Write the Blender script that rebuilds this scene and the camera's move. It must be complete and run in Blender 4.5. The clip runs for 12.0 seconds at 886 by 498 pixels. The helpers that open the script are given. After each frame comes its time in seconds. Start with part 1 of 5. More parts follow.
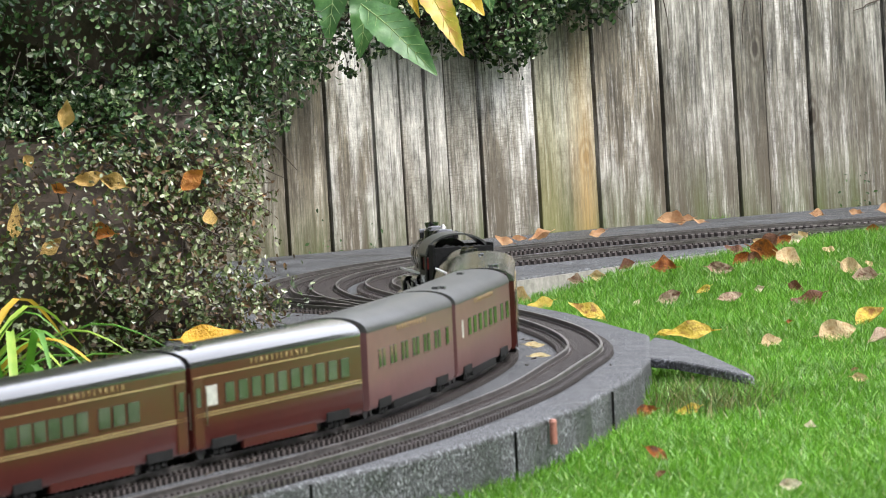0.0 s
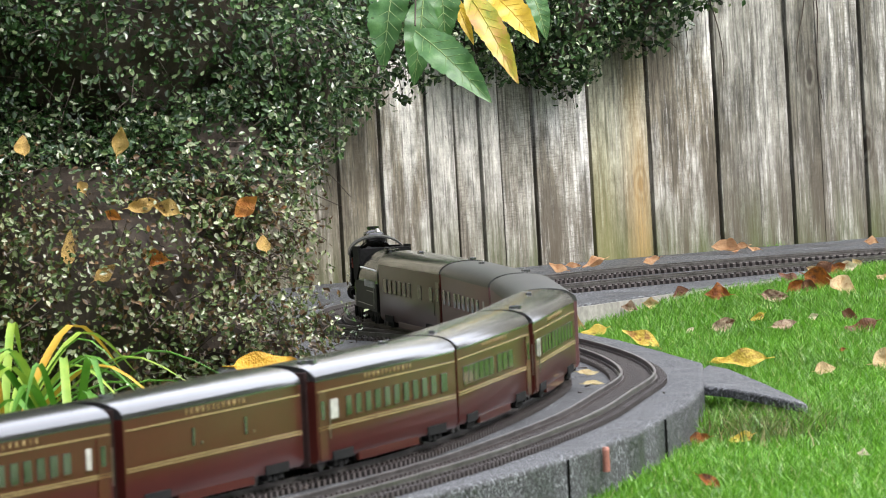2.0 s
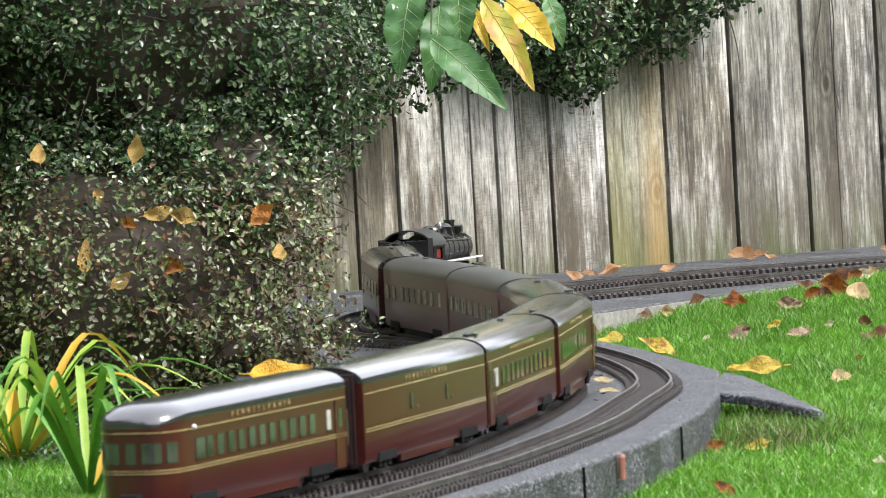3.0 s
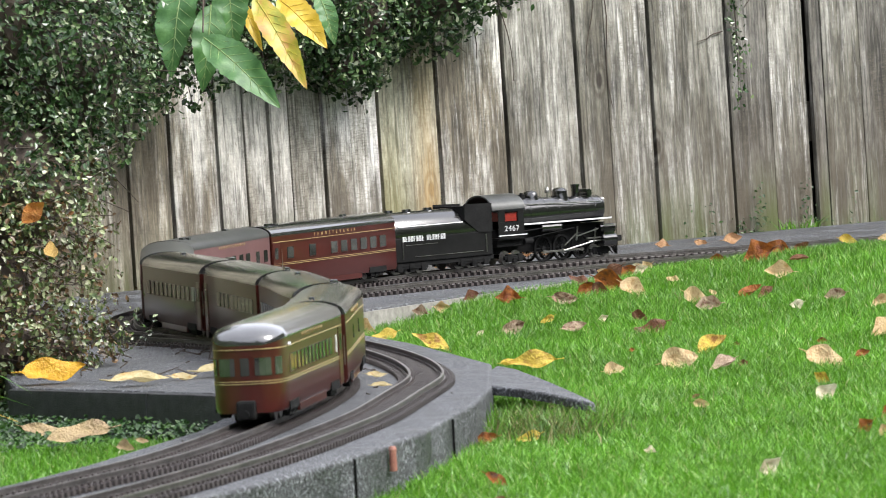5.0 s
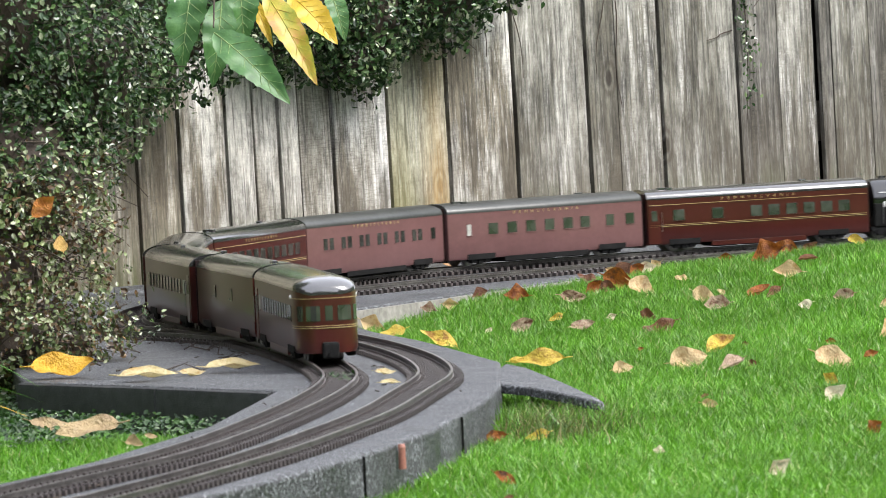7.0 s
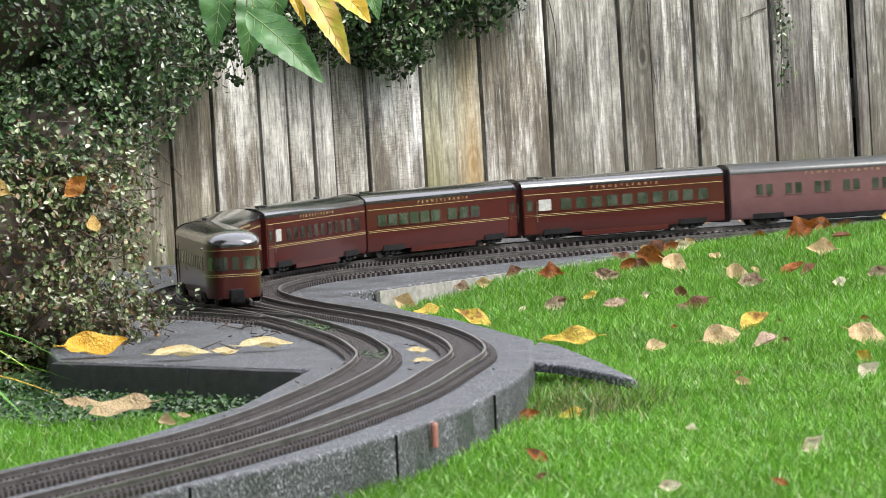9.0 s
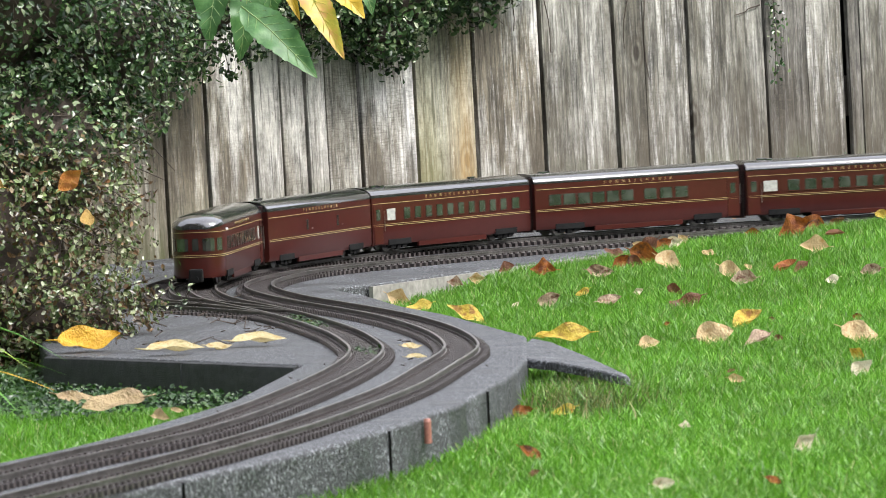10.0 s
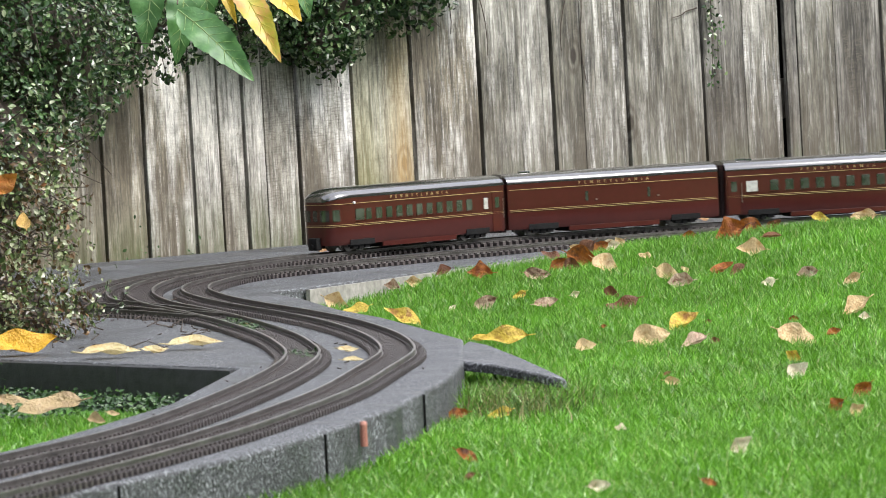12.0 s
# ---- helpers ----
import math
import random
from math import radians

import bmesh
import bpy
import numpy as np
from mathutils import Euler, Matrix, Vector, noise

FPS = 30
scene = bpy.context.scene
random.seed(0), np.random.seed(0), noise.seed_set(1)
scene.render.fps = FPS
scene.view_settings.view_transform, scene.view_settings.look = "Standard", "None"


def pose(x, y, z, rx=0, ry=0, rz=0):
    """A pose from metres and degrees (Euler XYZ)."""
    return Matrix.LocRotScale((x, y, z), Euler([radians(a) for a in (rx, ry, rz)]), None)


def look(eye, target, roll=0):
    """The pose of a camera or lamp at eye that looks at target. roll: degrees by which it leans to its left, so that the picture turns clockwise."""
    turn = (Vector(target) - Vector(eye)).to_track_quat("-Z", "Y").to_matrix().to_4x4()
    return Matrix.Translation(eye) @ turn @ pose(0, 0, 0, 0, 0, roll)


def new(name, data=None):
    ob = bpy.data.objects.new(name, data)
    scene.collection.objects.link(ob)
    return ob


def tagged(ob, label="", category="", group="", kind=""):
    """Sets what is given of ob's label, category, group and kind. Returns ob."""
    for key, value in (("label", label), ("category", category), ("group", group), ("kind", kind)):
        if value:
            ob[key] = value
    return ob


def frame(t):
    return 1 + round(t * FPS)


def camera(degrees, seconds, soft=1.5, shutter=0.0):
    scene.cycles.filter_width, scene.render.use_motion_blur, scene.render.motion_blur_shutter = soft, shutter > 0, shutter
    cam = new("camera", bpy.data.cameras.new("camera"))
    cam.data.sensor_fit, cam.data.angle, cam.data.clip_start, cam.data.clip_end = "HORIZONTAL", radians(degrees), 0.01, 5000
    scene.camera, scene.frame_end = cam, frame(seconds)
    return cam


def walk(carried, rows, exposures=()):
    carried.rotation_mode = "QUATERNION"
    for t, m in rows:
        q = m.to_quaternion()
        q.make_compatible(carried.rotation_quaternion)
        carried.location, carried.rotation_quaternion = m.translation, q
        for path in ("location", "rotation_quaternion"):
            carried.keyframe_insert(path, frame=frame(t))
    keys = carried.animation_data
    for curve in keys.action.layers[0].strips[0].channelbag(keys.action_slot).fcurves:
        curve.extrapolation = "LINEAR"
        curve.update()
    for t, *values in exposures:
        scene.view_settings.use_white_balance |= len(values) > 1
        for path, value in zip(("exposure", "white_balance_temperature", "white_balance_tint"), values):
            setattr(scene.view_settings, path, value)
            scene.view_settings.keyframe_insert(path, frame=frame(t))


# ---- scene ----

cam = camera(8.966, 12.0, soft=0.75, shutter=0.25)
cam.data.dof.use_dof, cam.data.dof.focus_distance, cam.data.dof.aperture_fstop = True, 11.2, 36.0
walk(cam, [
    (0.0, pose(-0.0210, 0, 0.5231, 87.353, 2.695, 1.621)),
    (0.5, pose(-0.0188, 0, 0.5236, 87.438, 2.840, 1.594)),
    (1.0, pose(-0.0214, 0, 0.5243, 87.437, 2.796, 1.679)),
    (1.5, pose(-0.0211, 0, 0.5250, 87.546, 2.634, 1.918)),
    (2.0, pose(-0.0182, 0, 0.5241, 87.648, 2.606, 2.188)),
    (2.5, pose(-0.0190, 0, 0.5256, 87.648, 2.646, 2.420)),
    (2.7, pose(-0.0180, 0, 0.5256, 87.676, 2.646, 2.455)),
    (4.3, pose(-0.0008, 0, 0.5071, 87.846, 2.993, 0.872)),
    (4.5, pose(0.0005, 0, 0.5073, 87.815, 3.021, 0.634)),
    (5.0, pose(-0.0002, 0, 0.5054, 87.694, 3.102, 0.140)),
    (5.5, pose(-0.0024, 0, 0.5063, 87.610, 2.987, -0.112)),
    (6.0, pose(-0.0054, 0, 0.5079, 87.571, 2.897, -0.153)),
    (6.5, pose(-0.0066, 0, 0.5083, 87.608, 2.749, -0.007)),
    (7.0, pose(-0.0068, 0, 0.5100, 87.644, 2.640, 0.211)),
    (7.5, pose(-0.0028, 0, 0.5080, 87.658, 2.743, 0.422)),
    (9.5, pose(-0.0003, 0, 0.5092, 87.401, 2.784, 0.631)),
    (10.0, pose(-0.0042, 0, 0.5109, 87.391, 2.533, 0.502)),
    (10.5, pose(-0.0018, 0, 0.5095, 87.390, 2.752, 0.341)),
    (11.0, pose(-0.0020, 0, 0.5117, 87.371, 2.719, 0.188)),
    (11.5, pose(-0.0012, 0, 0.5125, 87.377, 2.547, 0.040)),
    (12.0, pose(0.0000, 0, 0.5100, 87.398, 2.576, -0.117)),
])

# ---- light: an overcast, bright garden day ----
SUN_ELEVATION, SUN_AZIMUTH = radians(49.5), radians(112.6)
world = bpy.data.worlds.new("overcast_sky")
scene.world = world
world.use_nodes = True
wn = world.node_tree.nodes
sky = wn.new("ShaderNodeTexSky")
sky.sky_type, sky.sun_disc = "NISHITA", False
sky.sun_elevation, sky.sun_rotation = SUN_ELEVATION, SUN_AZIMUTH
sky.air_density, sky.dust_density, sky.ozone_density = 1.0, 4.0, 1.0
soften = wn.new("ShaderNodeHueSaturation")
soften.inputs["Saturation"].default_value = 0.35
world.node_tree.links.new(sky.outputs[0], soften.inputs["Color"])
overcast = wn.new("ShaderNodeMix")
overcast.data_type = "RGBA"
overcast.inputs[0].default_value = 0.55
overcast.inputs[7].default_value = (7.4, 7.6, 8.6, 1)
world.node_tree.links.new(soften.outputs[0], overcast.inputs[6])
world.node_tree.links.new(overcast.outputs[2], wn["Background"].inputs[0])
wn["Background"].inputs[1].default_value = 0.110
sun_data = bpy.data.lights.new("sun", "SUN")
sun_data.energy, sun_data.angle, sun_data.color = 1.45, radians(24), (1.0, 0.985, 0.95)
sun = new("sun", sun_data)
sun.matrix_world = look((6.0, -2.5, 7.6), (0, 0, 0))
scene.view_settings.exposure = 1.78


# ---- materials ----
def material(name, rough=0.6, metal=0.0, coat=0.0):
    m = bpy.data.materials.new(name)
    m.use_nodes = True
    b = m.node_tree.nodes["Principled BSDF"]
    b.inputs["Roughness"].default_value, b.inputs["Metallic"].default_value = rough, metal
    b.inputs["Coat Weight"].default_value, b.inputs["Coat Roughness"].default_value = coat, 0.06
    return m, m.node_tree.nodes, m.node_tree.links, b


def coords(nodes, links, stretch=(1, 1, 1), space="Object"):
    tc, mp = nodes.new("ShaderNodeTexCoord"), nodes.new("ShaderNodeMapping")
    mp.inputs["Scale"].default_value = stretch
    links.new(tc.outputs[space], mp.inputs["Vector"])
    return mp.outputs["Vector"]


def cloud(nodes, links, vector, scale, detail=4.0, rough=0.55):
    n = nodes.new("ShaderNodeTexNoise")
    n.inputs["Scale"].default_value, n.inputs["Detail"].default_value, n.inputs["Roughness"].default_value = scale, detail, rough
    if vector:
        links.new(vector, n.inputs["Vector"])
    return n.outputs["Fac"]


def ramp(nodes, links, fac, stops):
    r = nodes.new("ShaderNodeValToRGB")
    while len(r.color_ramp.elements) < len(stops):
        r.color_ramp.elements.new(0.5)
    for e, (p, c) in zip(r.color_ramp.elements, stops):
        e.position, e.color = p, (*c, 1)
    links.new(fac, r.inputs["Fac"])
    return r.outputs["Color"]


def grey(v):
    return (v, v, v)


def blend(nodes, links, fac, a, b, mode="MIX"):
    n = nodes.new("ShaderNodeMix")
    n.data_type, n.blend_type = "RGBA", mode
    for socket, value in ((n.inputs[0], fac), (n.inputs[6], a), (n.inputs[7], b)):
        if isinstance(value, (int, float)):
            socket.default_value = value
        elif isinstance(value, tuple):
            socket.default_value = (*value, 1)
        else:
            links.new(value, socket)
    return n.outputs[2]


def relief(nodes, links, bsdf, height, strength, distance=0.002):
    n = nodes.new("ShaderNodeBump")
    n.inputs["Strength"].default_value, n.inputs["Distance"].default_value = strength, distance
    links.new(height, n.inputs["Height"])
    links.new(n.outputs[0], bsdf.inputs["Normal"])


def speckled(name, stops, scale, rough=0.7, bump=0.4, coat=0.0, metal=0.0, fine=8.0, dirt=0.35):
    """A surface of one colour family with grain and stains."""
    m, n, l, b = material(name, rough, metal, coat)
    v = coords(n, l)
    big, small = cloud(n, l, v, scale, 5), cloud(n, l, v, scale * fine, 3)
    c = ramp(n, l, big, stops)
    shade = ramp(n, l, small, [(0.3, grey(1 - dirt)), (0.7, grey(1.0))])
    l.new(blend(n, l, 1.0, c, shade, "MULTIPLY"), b.inputs["Base Color"])
    if bump:
        relief(n, l, b, small, bump)
    return m


def leafy(name, stops, rough=0.4, through_light=0.35, scale=14.0):
    """Leaf blades: colour by island, some light shining through."""
    m, n, l, b = material(name, rough)
    g = n.new("ShaderNodeNewGeometry")
    v = coords(n, l)
    c = ramp(n, l, g.outputs["Random Per Island"], stops)
    tone = ramp(n, l, cloud(n, l, v, scale, 3), [(0.3, grey(0.6)), (0.7, grey(1.0))])
    c = blend(n, l, 1.0, c, tone, "MULTIPLY")
    l.new(c, b.inputs["Base Color"])
    t = n.new("ShaderNodeBsdfTranslucent")
    l.new(c, t.inputs["Color"])
    mix = n.new("ShaderNodeMixShader")
    mix.inputs[0].default_value = through_light
    l.new(b.outputs[0], mix.inputs[1])
    l.new(t.outputs[0], mix.inputs[2])
    l.new(mix.outputs[0], n["Material Output"].inputs[0])
    return m


def mottled_leaf(name, stops, rough=0.45, scale=3.2):
    """A single fallen or hanging leaf: blotches from one colour to another."""
    m, n, l, b = material(name, rough)
    v = coords(n, l)
    o = n.new("ShaderNodeObjectInfo")
    add = n.new("ShaderNodeVectorMath")
    add.operation = "MULTIPLY_ADD"
    l.new(o.outputs["Random"], add.inputs[0])
    add.inputs[1].default_value = (31.0, 17.0, 23.0)
    l.new(v, add.inputs[2])
    scaled = n.new("ShaderNodeVectorMath")
    scaled.operation = "SCALE"
    scaled.inputs["Scale"].default_value = 1.0
    l.new(add.outputs[0], scaled.inputs[0])
    fac = cloud(n, l, scaled.outputs[0], scale, 5, 0.65)
    c = ramp(n, l, fac, stops)
    l.new(c, b.inputs["Base Color"])
    relief(n, l, b, cloud(n, l, scaled.outputs[0], scale * 6, 3), 0.5, 0.02 if scale < 10 else 0.001)
    t = n.new("ShaderNodeBsdfTranslucent")
    l.new(c, t.inputs["Color"])
    mix = n.new("ShaderNodeMixShader")
    mix.inputs[0].default_value = 0.25
    l.new(b.outputs[0], mix.inputs[1])
    l.new(t.outputs[0], mix.inputs[2])
    l.new(mix.outputs[0], n["Material Output"].inputs[0])
    return m


def weathered_wood(name, dark, mid, pale, wear=0.5, rust=False, foot=1.0):
    """Rough-sawn grey fence board: soft stained areas, fine grain, saw marks, silvered streaks, knots and a splashed foot."""
    m, n, l, b = material(name, 0.75)
    o = n.new("ShaderNodeObjectInfo")
    tc = n.new("ShaderNodeTexCoord")
    shift = n.new("ShaderNodeVectorMath")
    shift.operation = "MULTIPLY_ADD"
    l.new(o.outputs["Random"], shift.inputs[0])
    shift.inputs[1].default_value = (37.0, 11.0, 23.0)
    l.new(tc.outputs["Object"], shift.inputs[2])

    def stretched(k):
        mp = n.new("ShaderNodeMapping")
        mp.inputs["Scale"].default_value = k
        l.new(shift.outputs[0], mp.inputs["Vector"])
        return mp.outputs[0]

    def maths(kind, x, y):
        t = n.new("ShaderNodeMath")
        t.operation = kind
        for socket, value in zip(t.inputs, (x, y)):
            if isinstance(value, (int, float)):
                socket.default_value = value
            else:
                l.new(value, socket)
        return t.outputs[0]

    def slope(value, a, z):
        r = n.new("ShaderNodeMapRange")
        r.inputs["From Min"].default_value, r.inputs["From Max"].default_value = a, z
        l.new(value, r.inputs["Value"])
        return r.outputs[0]

    area = cloud(n, l, stretched((11, 11, 2.0)), 1.0, 6, 0.62)
    grain = cloud(n, l, stretched((150, 150, 5.0)), 1.0, 5, 0.7)
    fibre = cloud(n, l, stretched((52, 52, 3.4)), 1.0, 9, 0.78)
    saw = cloud(n, l, stretched((42, 42, 330)), 1.0, 3, 0.65)
    fleck = cloud(n, l, stretched((110, 110, 45)), 1.0, 4, 0.7)
    c = ramp(n, l, area, [(0.38, dark), (0.47, mid), (0.56, pale)])
    c = blend(n, l, ramp(n, l, fibre, [(0.51, grey(0.0)), (0.63, grey(wear * 0.85))]), c, (0.80, 0.78, 0.74))
    c = blend(n, l, ramp(n, l, fibre, [(0.30, grey(0.55)), (0.42, grey(0.0))]), c, (0.10, 0.082, 0.060))
    # rough-sawn bands hold dirt
    rough = maths("MULTIPLY", ramp(n, l, area, [(0.42, grey(1.0)), (0.56, grey(0.25))]), ramp(n, l, saw, [(0.42, grey(0.5)), (0.52, grey(0.0))]))
    c = blend(n, l, rough, c, (0.13, 0.115, 0.088))
    c = blend(n, l, 1.0, c, ramp(n, l, grain, [(0.37, grey(0.40)), (0.52, grey(1.06))]), "MULTIPLY")
    c = blend(n, l, ramp(n, l, fleck, [(0.62, grey(0.0)), (0.70, grey(0.6))]), c, (0.11, 0.092, 0.068))
    mottle = cloud(n, l, stretched((38, 38, 13)), 1.0, 8, 0.78)
    c = blend(n, l, 1.0, c, ramp(n, l, mottle, [(0.36, grey(0.45)), (0.50, grey(0.95)), (0.62, grey(1.35))]), "MULTIPLY")
    # knots
    cell = n.new("ShaderNodeTexVoronoi")
    cell.voronoi_dimensions = "2D"
    cell.inputs["Scale"].default_value = 1.0
    where, flat = n.new("ShaderNodeSeparateXYZ"), n.new("ShaderNodeCombineXYZ")
    l.new(shift.outputs[0], where.inputs[0])
    l.new(maths("MULTIPLY", where.outputs["X"], 4.4), flat.inputs["X"])
    l.new(maths("ADD", maths("MULTIPLY", where.outputs["Z"], 2.3), maths("MULTIPLY", fibre, 0.10)), flat.inputs["Y"])
    l.new(flat.outputs[0], cell.inputs["Vector"])
    d = cell.outputs["Distance"]
    rings = maths("SINE", maths("MULTIPLY", d, 95.0), 0.0)
    eye = maths("MULTIPLY", slope(d, 0.16, 0.05), 0.85)
    c = blend(n, l, maths("MULTIPLY", eye, slope(rings, -0.6, 1.0)), c, (0.042, 0.033, 0.022))
    c = blend(n, l, maths("MULTIPLY", slope(d, 0.05, 0.03), 0.85), c, (0.022, 0.016, 0.011))
    # splash-dirtied foot, ragged upwards; algae in places
    sep = n.new("ShaderNodeSeparateXYZ")
    l.new(tc.outputs["Object"], sep.inputs[0])
    c = blend(n, l, maths("MULTIPLY", slope(sep.outputs["Z"], 0.36, 0.06), ramp(n, l, fibre, [(0.40, grey(foot)), (0.66, grey(0.1))])), c, (0.085, 0.068, 0.047))
    c = blend(n, l, maths("MULTIPLY", slope(sep.outputs["Z"], 0.20, 0.03), ramp(n, l, area, [(0.46, grey(0.0)), (0.62, grey(0.9))])), c, (0.07, 0.085, 0.022))
    if rust:
        band = maths("MULTIPLY", slope(sep.outputs["X"], 0.735, 0.785), slope(sep.outputs["X"], 0.835, 0.795))
        low = maths("MULTIPLY", slope(sep.outputs["Z"], 0.46, 0.20), ramp(n, l, fibre, [(0.36, grey(0.15)), (0.52, grey(1.0))]))
        c = blend(n, l, maths("MULTIPLY", maths("MULTIPLY", band, low), 0.72), c, (0.40, 0.255, 0.095))
        green = maths("MULTIPLY", slope(sep.outputs["X"], 0.745, 0.70), slope(sep.outputs["Z"], 0.45, 0.10))
        c = blend(n, l, maths("MULTIPLY", green, 0.45), c, (0.22, 0.21, 0.06))
    l.new(c, b.inputs["Base Color"])
    relief(n, l, b, grain, 0.8, 0.003)
    return m


# Weathered tones by board; paler left and darker right also carry uneven light.
WOODS = {
    "tan": weathered_wood("tan_fence_wood", (0.10, 0.084, 0.056), (0.19, 0.162, 0.112), (0.36, 0.325, 0.25), 0.35),
    "patchy": weathered_wood("patchy_fence_wood", (0.085, 0.070, 0.048), (0.20, 0.175, 0.13), (0.62, 0.60, 0.55), 0.75),
    "pale": weathered_wood("silvered_lit_fence_wood", (0.20, 0.182, 0.145), (0.36, 0.34, 0.288), (0.50, 0.482, 0.432), 0.4, foot=0.8),
    "white": weathered_wood("bleached_lit_fence_wood", (0.17, 0.15, 0.115), (0.47, 0.45, 0.40), (0.72, 0.705, 0.67), 0.8),
    "grey": weathered_wood("grey_shaded_fence_wood", (0.058, 0.053, 0.040), (0.115, 0.107, 0.083), (0.26, 0.25, 0.215), 0.45),
    "silver": weathered_wood("streaked_shaded_fence_wood", (0.085, 0.078, 0.060), (0.175, 0.165, 0.137), (0.34, 0.328, 0.29), 0.6),
    "rust": weathered_wood("stained_fence_wood", (0.14, 0.122, 0.070), (0.25, 0.228, 0.15), (0.42, 0.40, 0.30), 0.35, True),
    "dark": weathered_wood("dark_shaded_fence_wood", (0.034, 0.030, 0.024), (0.068, 0.062, 0.051), (0.16, 0.15, 0.13), 0.26),
}


def felt_material():
    """Mineral-surfaced roofing felt: black bitumen with grey granules, damp and stained in patches."""
    m, n, l, b = material("mineral_roofing_felt", 0.6)
    v = coords(n, l)
    grit, patch, drip = cloud(n, l, v, 215.0, 2, 0.75), cloud(n, l, v, 7.0, 6, 0.65), cloud(n, l, v, 42.0, 4, 0.7)
    c = ramp(n, l, grit, [(0.36, grey(0.012)), (0.48, (0.050, 0.052, 0.057)), (0.58, (0.13, 0.138, 0.15)), (0.66, (0.42, 0.435, 0.46))])
    c = blend(n, l, 1.0, c, ramp(n, l, patch, [(0.34, grey(0.34)), (0.62, grey(0.82))]), "MULTIPLY")
    c = blend(n, l, ramp(n, l, drip, [(0.60, grey(0.0)), (0.74, grey(0.55))]), c, (0.16, 0.165, 0.17))
    l.new(c, b.inputs["Base Color"])
    l.new(ramp(n, l, patch, [(0.35, grey(0.42)), (0.6, grey(0.75))]), b.inputs["Roughness"])
    relief(n, l, b, grit, 1.0, 0.003)
    return m


M_FELT = felt_material()
M_SOIL = speckled("lawn_soil", [(0.3, (0.055, 0.14, 0.02)), (0.6, (0.08, 0.21, 0.028)), (0.8, (0.12, 0.26, 0.045))], 5.0, 0.95, 0.5)
M_CURB = speckled("fibre_cement", [(0.3, (0.22, 0.21, 0.19)), (0.7, (0.34, 0.32, 0.29))], 12.0, 0.85, 0.4)
M_RAIL = speckled("dull_brass_rail", [(0.3, (0.12, 0.112, 0.106)), (0.7, (0.26, 0.245, 0.235))], 30.0, 0.38, 0.1, metal=0.7)
M_TIE = speckled("black_plastic_tie", [(0.3, (0.030, 0.025, 0.024)), (0.7, (0.085, 0.070, 0.066))], 40.0, 0.6, 0.2)
M_TUSCAN = speckled("tuscan_red_gloss_paint", [(0.3, (0.046, 0.0095, 0.0075)), (0.7, (0.058, 0.0125, 0.0095))], 14.0, 0.28, 0.0, coat=0.26, dirt=0.08)
M_PINK = speckled("faded_tuscan_paint", [(0.3, (0.122, 0.060, 0.058)), (0.7, (0.155, 0.077, 0.075))], 14.0, 0.38, 0.0, coat=0.15, dirt=0.1)
M_ROOF = speckled("dark_roof_paint", [(0.3, grey(0.018)), (0.7, (0.030, 0.030, 0.030))], 20.0, 0.16, 0.0, coat=1.0, dirt=0.15)
M_ROOF_DULL = speckled("dull_roof_paint", [(0.3, (0.028, 0.030, 0.028)), (0.7, (0.05, 0.052, 0.048))], 20.0, 0.42, 0.1, coat=0.1, dirt=0.25)
M_GOLD = speckled("gold_lining", [(0.3, (0.33, 0.25, 0.11)), (0.7, (0.40, 0.31, 0.15))], 20.0, 0.35, 0.0, coat=0.2, dirt=0.1)
M_BLACK = speckled("black_enamel", [(0.3, grey(0.004)), (0.7, grey(0.009))], 20.0, 0.22, 0.0, coat=0.9, dirt=0.2)
M_SATIN = speckled("satin_black_paint", [(0.3, grey(0.006)), (0.7, grey(0.013))], 20.0, 0.5, 0.0, dirt=0.2)
# Soot on underframes; also the shade behind fence gaps and in bogie cut-outs.
M_UNDER = speckled("soot_and_shade_black", [(0.3, grey(0.006)), (0.7, grey(0.015))], 30.0, 0.85, 0.2)
M_STEEL = speckled("worn_steel", [(0.3, (0.24, 0.23, 0.22)), (0.7, (0.42, 0.41, 0.39))], 30.0, 0.32, 0.1, metal=0.9)
M_WHITE = speckled("white_lining", [(0.3, grey(0.62)), (0.7, grey(0.74))], 20.0, 0.5, 0.0, dirt=0.1)
M_RED = speckled("red_cab_paint", [(0.3, (0.22, 0.018, 0.012)), (0.7, (0.30, 0.03, 0.02))], 20.0, 0.4, 0.0)
M_DIAPHRAGM = speckled("rubber_diaphragm", [(0.3, (0.018, 0.010, 0.010)), (0.7, (0.032, 0.016, 0.015))], 30.0, 0.55, 0.2)


def glass_material():
    m, n, l, b = material("tinted_window", 0.06)
    c = ramp(n, l, cloud(n, l, coords(n, l), 26.0, 2), [(0.35, (0.014, 0.016, 0.013)), (0.65, (0.05, 0.052, 0.045))])
    l.new(c, b.inputs["Base Color"])
    b.inputs["IOR"].default_value = 1.7
    return m


M_GLASS = glass_material()
M_BLIND = speckled("pale_window_blind", [(0.3, (0.42, 0.42, 0.38)), (0.7, (0.55, 0.55, 0.5))], 20.0, 0.4, 0.0)


for dark, level in ((M_UNDER, 0.15), (M_TIE, 0.5), (M_BLACK, 0.3), (M_SATIN, 0.15), (M_DIAPHRAGM, 0.2), (M_FELT, 0.5), (M_TUSCAN, 0.3), (M_PINK, 0.35)):
    dark.node_tree.nodes["Principled BSDF"].inputs["Specular IOR Level"].default_value = level


